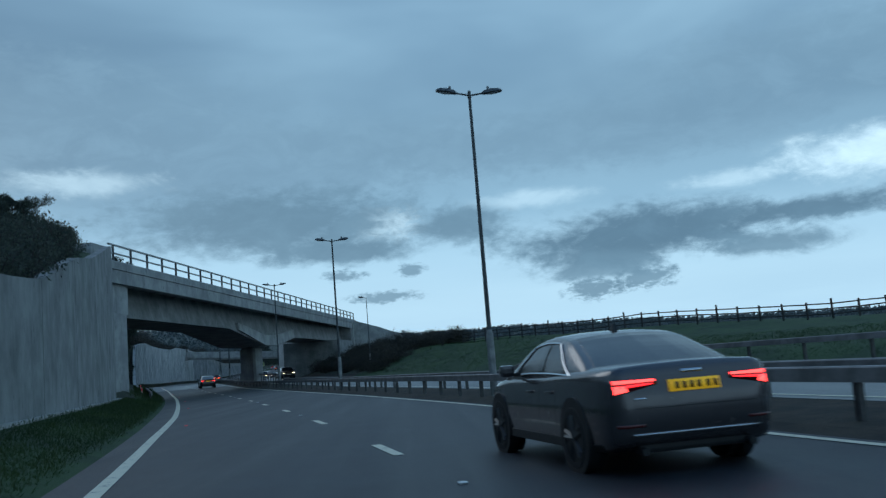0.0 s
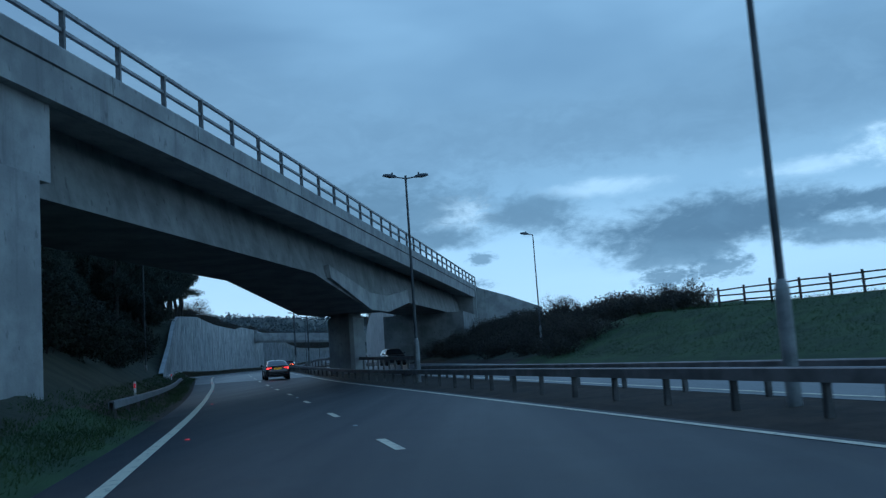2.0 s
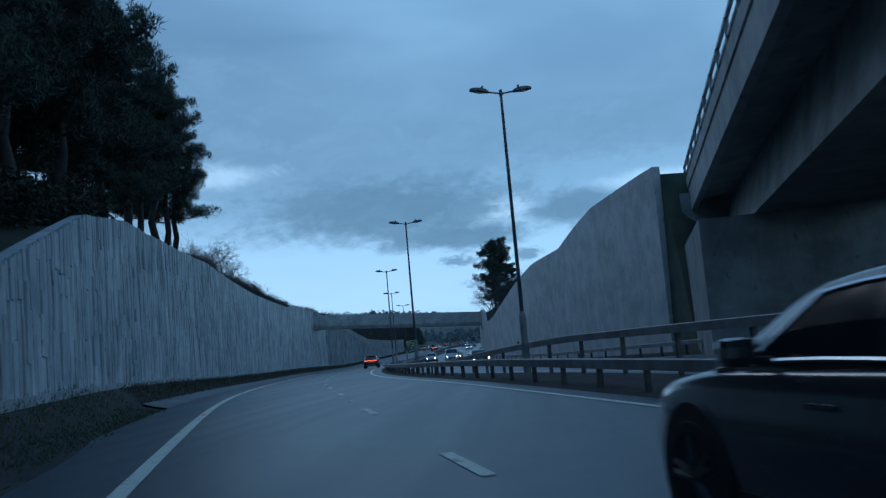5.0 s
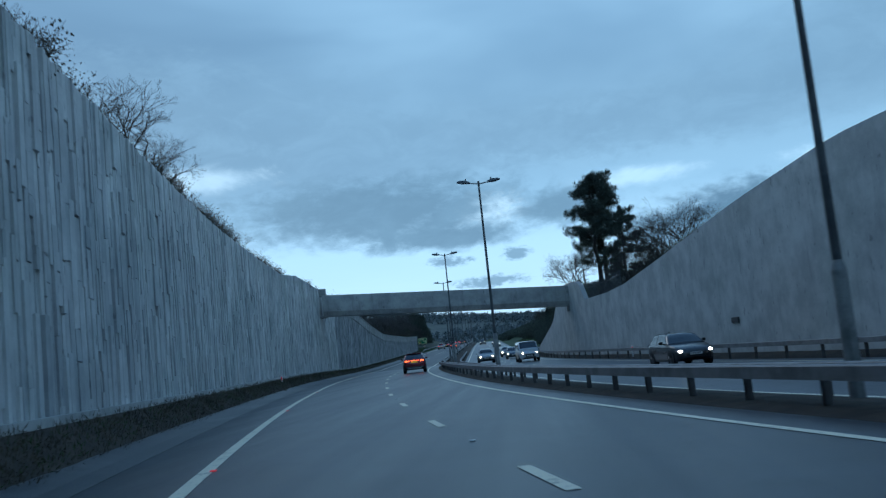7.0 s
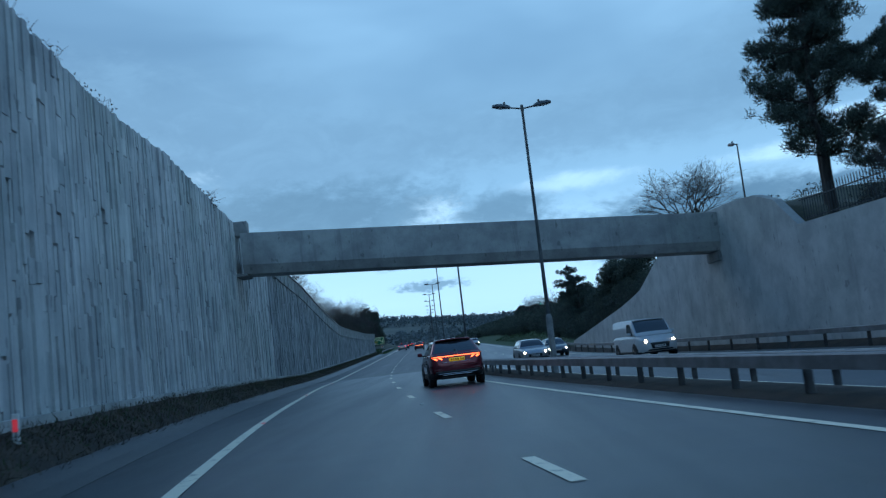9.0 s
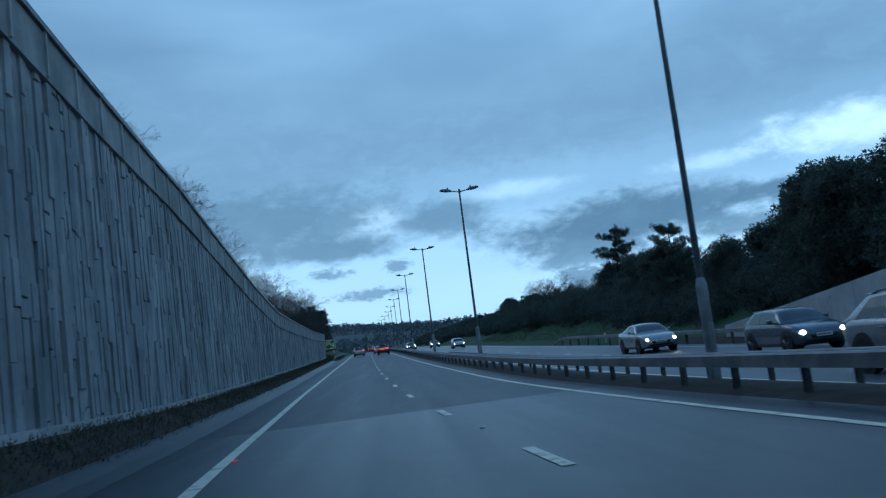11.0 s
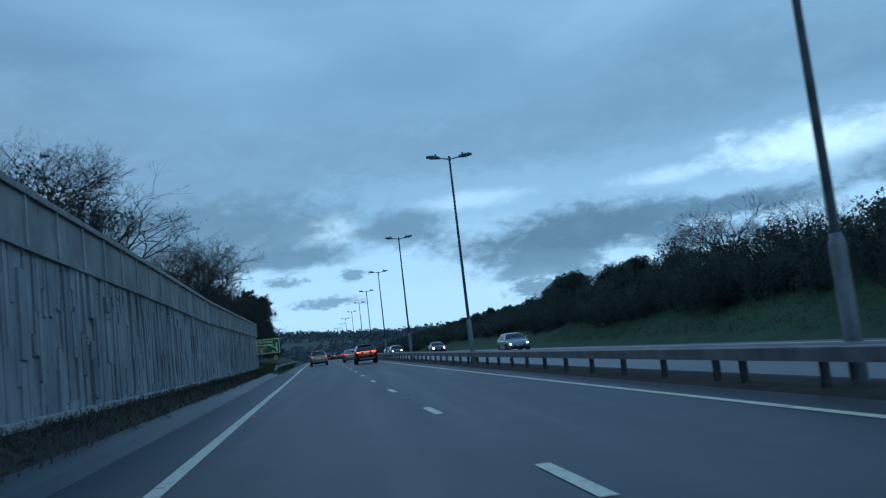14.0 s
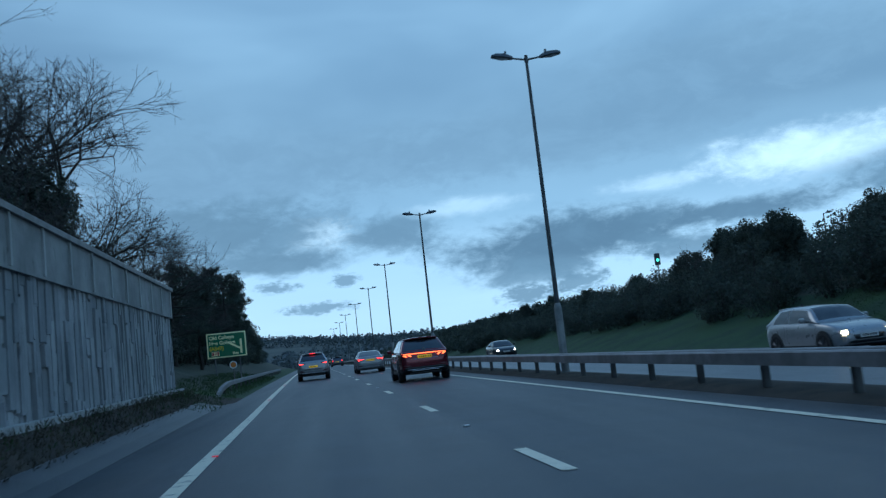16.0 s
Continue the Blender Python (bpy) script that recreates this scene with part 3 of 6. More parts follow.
# ---- retaining walls ----
def ribbed_wall(name, s0, s1, n, table, label, mat, seed):
    """A retaining wall faced with upright ribs, broken off into uneven lengths over a recessed backing."""
    rng = random.Random(seed)
    verts, faces = [], []
    steps = stations(s0, s1, 1.5)
    for s in steps:
        top = lerp(s, table)
        verts += [place(s, n - 0.055, lerp(s, WALL_FOOT) - 0.3), place(s, n - 0.055, top), place(s, n - 0.4, top)]
    for i in range(len(steps) - 1):
        for j in (0, 1):
            faces.append((3 * i + j, 3 * i + 3 + j, 3 * i + 4 + j, 3 * i + 1 + j))
    s = s0
    while s < s1 - 0.05:
        e = min(s + rng.choice((0.13, 0.17, 0.21, 0.26, 0.33)) * rng.uniform(0.9, 1.1), s1)
        top = lerp((s + e) / 2, table) - 0.004
        z = lerp(s, WALL_FOOT) - 0.25
        while z < top - 0.05:
            z1 = min(z + rng.choice((0.45, 0.8, 1.3, 1.9, 2.6)) * rng.uniform(0.8, 1.2), top)
            if top - z1 < 0.3:
                z1 = top
            if rng.random() > 0.05:
                d = rng.choice((-0.03, -0.01, 0.0, 0.008, 0.018, 0.03, 0.05))
                slant = rng.uniform(-0.014, 0.014)
                a, b = s, e - rng.choice((0.0, 0.0, 0.0, 0.0, 0.006, 0.016, 0.035))
                lo, hi = z, z1 - rng.choice((0.0, 0.0, 0.0, 0.02, 0.05))
                skew = rng.uniform(-0.03, 0.03)
                base = len(verts)
                for q, h, f in ((a, lo, d - slant), (b, lo + skew, d), (b, hi + skew * 0.5, d + slant), (a, hi, d + slant * 0.4)):
                    verts.append(place(q, n + f, min(h, top)))
                for q, h in ((a - 0.002, lo - 0.015), (b + 0.004, lo + skew - 0.015), (b + 0.004, hi + skew * 0.5 + 0.004), (a - 0.002, hi + 0.004)):
                    verts.append(place(q, n - 0.06, min(h, top)))
                faces.append((base, base + 1, base + 2, base + 3))
                for j in range(4):
                    faces.append((base + j, base + 4 + j, base + 4 + (j + 1) % 4, base + (j + 1) % 4))
            z = z1
        s = e
    me = bpy.data.meshes.new(name)
    me.from_pydata(verts, [], faces)
    me.materials.append(mat)
    return tagged(new(name, me), label, kind="structure")


ribbed_wall("wall_west", 116, 262, -3.05, WALL_L, "tall ribbed grey concrete retaining wall with dark run-off streaks", RIBBED, 4)
ribbed_wall("wall_west_low", 262, 395, -3.05, WALL_L, "lower darker ribbed concrete retaining wall with broken ribs", RIBBED_OLD, 5)
bm = sweep(bmesh.new(), 262, 395, lambda s: [(-3.3, lerp(s, WALL_L) - 1.0), (-2.96, lerp(s, WALL_L) - 1.0), (-2.96, lerp(s, WALL_L) + 0.004), (-3.3, lerp(s, WALL_L) + 0.004)], 4)
tagged(mesh_object("wall_coping", bm, CONCRETE_DARK), "smooth darker concrete band along the wall top", kind="structure")
def footing(s):
    f = lerp(s, WALL_FOOT)
    return [(-3.1, f - 0.3), (-2.80, f - 0.3), (-2.80, f + 0.04), (-3.1, f + 0.04)]


bm = sweep(bmesh.new(), 116, 395.5, footing, 4)
tagged(mesh_object("wall_footing", bm, KERB), "pale concrete footing along the wall base", kind="structure")


def plain_wall(name, s0, s1, n, thick, table, label, base=-0.4, step=3.0, mat=CONCRETE, coping=0.0):
    bm = sweep(bmesh.new(), s0, s1, lambda s: [(n, base), (n + thick, base), (n + thick, lerp(s, table)), (n, lerp(s, table))], step)
    return tagged(mesh_object(name, bm, mat), label, kind="structure")


plain_wall("wall_wing", -30, 63.5, -4.35, 0.45, WING, "weathered concrete wing wall of the road bridge", 0.0, 2.0, CONCRETE_DARK)
for s in (4.0, 13.0, 22.0, 31.0, 40.0, 49.0, 58.0):
    bm = sweep(bmesh.new(), s - 0.014, s + 0.014, [(-3.92, 0.5), (-3.896, 0.5), (-3.896, lerp(s, WING) - 0.03), (-3.92, lerp(s, WING) - 0.03)], 1)
    tagged(mesh_object("wall_joint", bm, DARK_STEEL), "dark sealed joint in the concrete wall", kind="structure")
plain_wall("wall_east", 158, 252, 21.35, 0.4, WALL_R, "tall stained concrete retaining wall beside the far carriageway", -0.8, 2.0, EAST_CONCRETE)
plain_wall("wall_east_end", 252, 295, 21.35, 0.4, WALL_R2, "sloping end of the concrete retaining wall", -0.8, 2.0, EAST_CONCRETE)

# ---- road bridge ----
B0, BU, BV = Vector((-19.6, 66.9)), Vector((0.1113, 0.9938)), Vector((-0.9938, 0.1113))
BW = 8.1


def bridge_at(a, v, z):
    p = B0 + BU * a + BV * v
    return Vector((p.x, p.y, z))


def soffit(a):
    return lerp(a, [(-1, 6.55), (28.3, 6.6), (41.3, 5.15), (47, 5.2), (55.3, 6.35), (94, 6.5)])


def build_bridge():
    b = holder("road_bridge", Matrix.Identity(4), "long skew concrete road bridge with a haunched box girder", "bridge")
    sts = [-2, 3, 8, 14, 20, 26, 28.3, 32, 36, 39, 41.3, 44, 47, 50, 53, 55.3, 60, 68, 76, 84, 94]
    # the box girder under the deck
    rows = []
    for a in sts:
        z = soffit(a)
        rows.append([bridge_at(a, 2.1, 9.3), bridge_at(a, 1.5, z), bridge_at(a, BW - 1.5, z), bridge_at(a, BW - 2.1, 9.3)])
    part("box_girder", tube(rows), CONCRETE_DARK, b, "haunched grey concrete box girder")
    # deck slab with edge beams
    rows = []
    for a in (-3.3, 20, 45, 70, 94):
        rows.append([bridge_at(a, v, z) for v, z in ((-0.25, 8.55), (-0.25, 9.45), (-0.25, 9.47), (0.35, 9.47), (0.35, 9.25), (BW - 0.35, 9.25), (BW - 0.35, 9.47), (BW, 9.47),
                                                     (BW, 8.32), (BW - 0.3, 8.32), (BW - 0.5, 8.75), (BW - 2.2, 8.95), (2.2, 8.95), (0.5, 8.75), (0.1, 8.55))])
    part("deck", tube(rows), CONCRETE, b, "concrete deck with deep fascia beams")
    for side, sign in ((-0.25, -1), (BW, 1)):
        # upstand in cast lengths with open joints
        a = -3.3
        while a < 93:
            e = min(a + 5.95, 94)
            rows = [[bridge_at(q, side + sign * o, z) for o, z in ((0.06, 9.5), (0.06, 10.02), (-0.02, 10.1), (-0.36, 10.1), (-0.36, 9.5))] for q in (a, e)]
            part("upstand", tube(rows), CONCRETE, b)
            a += 6.0
        for z0, z1, name in ((11.16, 11.27, "top_rail"), (10.60, 10.69, "middle_rail")):
            rows = [[bridge_at(a, side - sign * o, z) for o, z in ((0.10, z0), (0.10, z1), (0.22, z1), (0.22, z0))] for a in (-3.3, 94)]
            part(name, tube(rows), STEEL, b, "grey metal parapet rail")
        a = -2.6
        while a < 94:
            rows = [[bridge_at(a + i, side - sign * o, z) for i, o in ((-0.05, 0.06), (0.05, 0.06), (0.05, 0.2), (-0.05, 0.2))] for z in (10.06, 11.18)]
            part("parapet_post", tube(rows), STEEL_DULL, b)
            a += 3.0
    # bracket where the girder meets the west abutment
    rows = [[bridge_at(a, v, z) for v, z in ((0.05, 6.5), (1.6, 6.5), (1.6, 9.0), (0.05, 9.0))] for a in (-3.3, 0.0)]
    part("abutment_bracket", tube(rows), CONCRETE, b)
    # half joint nib past the pier
    rows = [[bridge_at(a, v, z) for v, z in ((1.30, zb), (1.62, zb), (1.75, zt), (1.36, zt))] for a, zb, zt in ((31.0, 6.55, 7.3), (41.3, 5.1, 6.3), (47, 5.2, 6.4), (55.5, 6.3, 7.4))]
    part("web_rib", tube(rows), CONCRETE, b)
    return b


build_bridge()


def build_pier():
    m = pose(-18.85, 112.65, 0, 0, 0, 36.0)
    pts = [(-0.40, -1.95), (0.48, -1.95), (0.62, -1.7), (0.62, 1.6), (0.4, 1.85), (-0.4, 1.85), (-0.62, 1.6), (-0.62, -1.7)]
    rows = []
    for z, g in ((0.3, 1.0), (1.2, 1.0), (4.75, 1.0), (4.95, 0.94)):
        rows.append([m @ Vector((x * g, y * g, z)) for x, y in pts])
    p = tagged(mesh_object("bridge_pier", tube(rows), CONCRETE), "grey concrete bridge pier in the central reserve", "pier")
    rows = [[m @ Vector((x, y, z)) for x, y in ((-0.5, -1.5), (0.5, -1.5), (0.5, 1.4), (-0.5, 1.4))] for z in (4.9, 5.24)]
    part("bearing_shelf", tube(rows), CONCRETE_DARK, p)
    return p


build_pier()


def build_abutments():
    # west: wall between the carriageway and the bank, under the girder
    rows = [[bridge_at(a, v, z) for v, z in ((0.3, 0.2), (BW + 0.4, 0.2), (BW + 0.4, 6.5), (0.3, 6.5))] for a in (-2.2, -0.2)]
    ob = mesh_object("west_abutment", tube(rows), CONCRETE)
    tagged(ob, "concrete abutment wall under the bridge end", "abutment")
    # pillar that ends the wing wall
    rows = [[bridge_at(a, v, z) for a, v in ((-6.4, -0.3), (-3.3, -0.3), (-3.3, 1.0), (-6.4, 1.0))] for z in (0.2, 10.45)]
    rows.append([bridge_at(a, v, 10.9) for a, v in ((-6.2, -0.25), (-4.0, -0.25), (-4.0, 0.95), (-6.2, 0.95))])
    tagged(mesh_object("wing_pillar", tube(rows), CONCRETE), "squat concrete end pillar with a chamfered top", "pillar")
    rows = [[bridge_at(a, v, z) for a, v in ((-3.3, -0.2), (-0.9, -0.2), (-0.9, 1.0), (-3.3, 1.0))] for z in (0.2, 6.5)]
    tagged(mesh_object("bearing_pillar", tube(rows), CONCRETE), "concrete pillar under the bridge bearing", "pillar")
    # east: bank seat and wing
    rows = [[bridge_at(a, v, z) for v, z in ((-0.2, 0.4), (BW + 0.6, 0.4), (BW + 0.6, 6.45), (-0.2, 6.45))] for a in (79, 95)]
    # shade below the deck end is put into the darker concrete colour
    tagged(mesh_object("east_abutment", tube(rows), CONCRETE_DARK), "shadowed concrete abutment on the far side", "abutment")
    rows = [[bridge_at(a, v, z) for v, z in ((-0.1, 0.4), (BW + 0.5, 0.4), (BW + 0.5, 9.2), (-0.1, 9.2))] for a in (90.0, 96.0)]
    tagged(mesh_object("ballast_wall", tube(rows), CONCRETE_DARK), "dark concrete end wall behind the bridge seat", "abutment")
    rows = [[bridge_at(a, v, z) for v, z in ((-0.35, 0.4), (0.15, 0.4), (0.15, t), (-0.35, t))] for a, t in ((91.0, 10.1), (94.5, 10.0))]
    tagged(mesh_object("east_pillar", tube(rows), CONCRETE), "concrete pillar at the parapet end", "pillar")
    p, q = bridge_at(92.5, -0.3, 0), bridge_at(95.5, -8.0, 0)
    side = (q - p).normalized().cross(Vector((0, 0, 1))) * 0.25
    rows = [[c - side, c + side, c + side + Vector((0, 0, t)), c - side + Vector((0, 0, t))] for c, t in ((p, 9.9), ((p + q) / 2, 8.6), (q, 7.0))]
    tagged(mesh_object("east_wing_wall", tube(rows), CONCRETE), "sloping concrete wing wall above the bank", "wall")


build_abutments()


def build_footbridge():
    west, east = Vector((-56.9, 243.05, 0)), Vector((-32.2, 244.4, 0))
    f = holder("footbridge", Matrix.Identity(4), "plain concrete footbridge beam spanning the cutting", "footbridge")
    ax = (east - west).normalized()
    side = Vector((-ax.y, ax.x, 0))
    rows = []
    for t in (0.0, 0.25, 0.5, 0.75, 1.0):
        c = west.lerp(east, t)
        zb = 7.75 + (6.25 - 7.75) * t
        zt = 9.8 + (8.2 - 9.8) * t
        rows.append([c + side * o + Vector((0, 0, z)) for o, z in ((0.25, zb), (0.0, zb + 0.45), (0.0, zt), (0.22, zt), (0.22, zt - 0.9), (2.0, zt - 0.9), (2.0, zt), (2.22, zt), (2.22, zb + 0.45), (1.97, zb))])
    part("beam", tube(rows), CONCRETE, f, "grey concrete trough beam")
    for c, zb, d, deep, reach in ((west, 7.75, 1.0, 0.10, 0.15), (east, 6.25, -1.0, 0.45, 0.85)):
        rows = [[c + ax * (d * u) + side * o + Vector((0, 0, z)) for u, o in ((-0.8, 0.15), (reach, 0.15), (reach, 2.05), (-0.8, 2.05))] for z in (zb - deep, zb + 0.02)]
        part("bearing_corbel", tube(rows), CONCRETE_DARK, f, "dark stained bearing corbel")
    return f


build_footbridge()

# ---- lamp columns ----
LANTERN = plain("lantern_grey", (0.10, 0.11, 0.12), 0.45, 0.4)
BOWL = plain("lantern_bowl", (0.45, 0.47, 0.48), 0.25)
COLUMN = mottled("column_paint", (0.055, 0.062, 0.068), (0.11, 0.12, 0.125), 2.0, 0.55, 0.4, fine=25, relief=0.15)
BASE_GREY = mottled("column_base", (0.20, 0.21, 0.21), (0.34, 0.35, 0.34), 2.5, 0.6, 0.3, fine=25, relief=0.2)


def lantern(parent, x, z, turn, tilt=8):
    """A flat road lantern with its bowl, reaching out along x."""
    rows = []
    for u, w, t in ((0.0, 0.05, 0.05), (0.10, 0.10, 0.09), (0.28, 0.14, 0.11), (0.52, 0.13, 0.09), (0.64, 0.07, 0.05)):
        rows.append([(u, -w, 0), (u, -w * 0.7, t), (u, w * 0.7, t), (u, w, 0), (u, w * 0.6, -0.03), (u, -w * 0.6, -0.03)])
    m = pose(x, 0, z, 0, -tilt, 0 if turn > 0 else 180)
    bm = tube([[m @ Vector(p) for p in r] for r in rows])
    head = part("lantern", bm, LANTERN, parent, "dark grey unlit lantern")
    bm = tube([[m @ Vector((u, w * c, -0.03 - d * abs(1 - abs(c)))) for c in (-1, -0.4, 0.4, 1)] for u, w, d in ((0.14, 0.07, 0.02), (0.34, 0.10, 0.06), (0.52, 0.08, 0.03))])
    part("bowl", bm, BOWL, head)
    bm = rod(bmesh.new(), m @ Vector((0.22, 0, 0.08)), m @ Vector((0.22, 0, 0.2)), 0.045, 0.035, 8)
    part("photocell", bm, LANTERN, head)


def lamp_column(height=9.33, arms=(-1, 1), base=True):
    lamp = holder("lamp_column", Matrix.Identity(4), "tall slim grey street lamp column with twin arms, unlit", "street lamp", "median lamp columns")
    bm = bmesh.new()
    rod(bm, (0, 0, 0.0), (0, 0, 1.9), 0.115, 0.115, 12)
    rod(bm, (0, 0, 1.9), (0, 0, 2.05), 0.115, 0.075, 12)
    part("base_compartment", bm, BASE_GREY, lamp, "pale grey column base")
    bm = boxed(-0.05, 0.05, -0.122, -0.108, 0.5, 1.15, bevel=0.006)
    part("base_door", bm, BASE_GREY, lamp)
    bm = rod(bmesh.new(), (0, 0, 2.04), (0, 0, height), 0.07, 0.045, 12)
    part("pole", bm, COLUMN, lamp)
    bm = rod(bmesh.new(), (0, 0, height - 0.1), (0, 0, height + 0.12), 0.062, 0.05, 10)
    part("bracket_cap", bm, COLUMN, lamp)
    for d in arms:
        bm = rod(bmesh.new(), (0, 0, height - 0.02), (d * 0.5, 0, height + 0.06), 0.03, 0.028, 8)
        part("arm", bm, COLUMN, lamp)
        lantern(lamp, d * 0.42, height + 0.04, d)
    return lamp


LAMPS = [(-4.0, 9.2), (26.8, 9.16), (57.8, 9.55), (85.7, 9.16), (141.9, 9.9), (170.7, 9.56), (202.2, 9.21), (234.5, 9.3), (265.8, 9.24), (297, 8.78), (327.1, 8.75), (356.5, 8.55),
         (386.5, 8.87), (416.8, 9.2), (447.7, 9.4), (477, 9.5), (508, 9.3), (540, 9.0), (572, 9.0), (604, 9.0)]
first = lamp_column()
for i, (s, n) in enumerate(LAMPS):
    m = frame_at(s, n, 0.0)
    m = Matrix.Translation(m.translation) @ Matrix.Rotation(m.to_euler().z, 4, "Z")
    if i == 0:
        first.matrix_world = m
    else:
        copy_thing(first, m)


def side_lamp(name, x, y, z0, z1, direction, label):
    lamp = holder(name, pose(x, y, z0, 0, 0, direction), label, "street lamp")
    h = z1 - z0
    bm = rod(bmesh.new(), (0, 0, 0), (0, 0, 1.4), 0.085, 0.085, 10)
    part("base_compartment", bm, BASE_GREY, lamp)
    bm = rod(bmesh.new(), (0, 0, 1.38), (0, 0, h), 0.055, 0.035, 10)
    part("pole", bm, COLUMN, lamp)
    bm = rod(bmesh.new(), (0, 0, h - 0.03), (0.35, 0, h + 0.05), 0.026, 0.024, 8)
    part("arm", bm, COLUMN, lamp)
    lantern(lamp, 0.3, h + 0.03, 1)
    return lamp


side_lamp("side_lamp", -4.66, 111.23, 1.9, 9.9, 190, "slim single-arm street lamp on the far bank, unlit")
side_lamp("side_lamp", -31.9, 107.3, 1.0, 10.0, -14, "slim grey single-arm street lamp by the tree bank")
side_lamp("side_lamp", -31.2, 244.8, 6.5, 11.7, 98, "short street lamp above the footbridge end")
side_lamp("side_lamp", -28.2, 280.2, 4.5, 9.9, 20, "single-arm street lamp among the bushes")
side_lamp("side_lamp", -21.0, 420.0, 8.5, 13.2, 20, "single-arm street lamp on the wooded bank")

# ---- safety barriers ----
RAIL = mottled("barrier_beam", (0.14, 0.148, 0.156), (0.24, 0.25, 0.26), 1.5, 0.55, 0.55, fine=20, relief=0.15)
POST = mottled("barrier_post", (0.10, 0.098, 0.098), (0.19, 0.185, 0.18), 2.0, 0.6, 0.45, fine=20, relief=0.2)


def barrier(s0, s1, line_n, top, label, posts=2.4, back=0.0, ends=(False, False)):
    """An open box beam on steel posts. line_n and top may follow the road."""
    b = holder("safety_barrier", Matrix.Identity(4), label, "crash barrier")
    n_at = line_n if callable(line_n) else (lambda s: line_n)
    t_at = top if callable(top) else (lambda s: top)

    def drop(s):
        d = 0.0
        if ends[0]:
            d = max(d, 1 - (s - s0) / 4.0)
        if ends[1]:
            d = max(d, 1 - (s1 - s) / 4.0)
        return 0.55 * max(0.0, min(1.0, d))
    for off in ([0.0] + ([back] if back else [])):
        def prof(s):
            n, t = n_at(s) + off, t_at(s) - drop(s)
            return [(n - 0.08, t - 0.2), (n - 0.08, t - 0.02), (n - 0.06, t), (n + 0.06, t), (n + 0.08, t - 0.02), (n + 0.08, t - 0.2), (n + 0.05, t - 0.2), (n + 0.05, t - 0.03), (n - 0.05, t - 0.03), (n - 0.05, t - 0.2)]
        a = s0
        while a < s1 - 0.1:
            e = min(a + 48, s1)
            part("beam", sweep(bmesh.new(), a, e, prof, 3.0), RAIL, b, "grey box-section beam")
            a = e
    mesh = None
    for s in stations(s0 + 0.6, s1 - 0.4, posts):
        if mesh is None:
            bm = bmesh.new()
            box(bm, -0.05, 0.05, -0.045, -0.037, -0.5, 0.52)
            box(bm, -0.005, 0.005, -0.037, 0.037, -0.5, 0.52)
            box(bm, -0.05, 0.05, 0.037, 0.045, -0.5, 0.52)
            ob = part("post", bm, POST, b)
            mesh = ob.data
        else:
            ob = new("post", mesh)
            ob.parent = b
        ob.matrix_world = frame_at(s, n_at(s) + back / 2, t_at(s) - drop(s) - 0.6)
    return b


def near_rail(s):
    return lerp(s, [(-100, 8.85), (60, 8.85), (100, 8.7), (122, 8.3), (160, 8.35), (200, 8.25), (300, 8.1), (340, 8.15), (380, 8.3), (700, 8.4)])


def near_top(s):
    return lerp(s, [(-100, 0.76), (70, 0.74), (110, 0.62), (700, 0.61)])


barrier(-60, 150, near_rail, near_top, "long grey steel crash barrier along the central reserve")
barrier(150, 330, near_rail, near_top, "long grey steel crash barrier along the central reserve", back=0.42)
barrier(330, 620, near_rail, near_top, "long grey steel crash barrier along the central reserve", back=0.42)
barrier(-60, 96, 10.5, 0.76, "dark steel crash barrier of the opposite carriageway", posts=3.2, ends=(False, True))
barrier(92.5, 118, 10.62, 1.28, "raised steel crash barrier around the bridge pier with an open end", posts=1.9)
barrier(118, 330, lambda s: lerp(s, [(118, 10.62), (150, 10.35), (330, 10.3)]), lambda s: lerp(s, [(118, 1.28), (140, 1.12), (165, 0.52)]) if s < 165 else opposite(s) + 0.66, "dark steel crash barrier of the opposite carriageway", posts=3.2)
barrier(-60, 57, 20.5, 1.08, "grey crash barrier below the grass slope with a ramped end", posts=3.2, ends=(False, True))
barrier(150, 334, 20.4, lambda s: opposite(s) + 0.66, "grey crash barrier at the foot of the retaining wall", posts=3.2, ends=(False, True))
barrier(70, 124, -1.95, lambda s: lerp(s, [(70, 0.66), (124, 0.52)]), "pale grey crash barrier beside the tree bank", posts=3.2, ends=(False, True))
barrier(397, 470, -1.9, 0.66, "pale grey crash barrier beside the direction sign", posts=3.2, ends=(True, False))

# kerb below the wing wall
bm = sweep(bmesh.new(), -40, 69, [(-3.92, 0.38), (-3.66, 0.38), (-3.66, 0.55), (-3.92, 0.55)], 4)
tagged(mesh_object("kerb", bm, KERB), "pale concrete kerb at the wing wall foot", kind="structure")

# ---- direction sign ----
GREEN = plain("sign_green", (0.006, 0.15, 0.06), 0.4)
SIGN_WHITE = plain("sign_white", (0.72, 0.74, 0.72), 0.4)
# bright cream: headlamp light thrown back by the sign is put into the colour
SIGN_CREAM = plain("sign_headlit_white", (0.95, 0.90, 0.50), 0.4)
SIGN_YELLOW = plain("sign_yellow", (0.75, 0.55, 0.02), 0.4)
SIGN_RED = plain("sign_red", (0.42, 0.02, 0.03), 0.4)
SIGN_RED_ORANGE = plain("marker_orange", (0.75, 0.22, 0.04), 0.4)


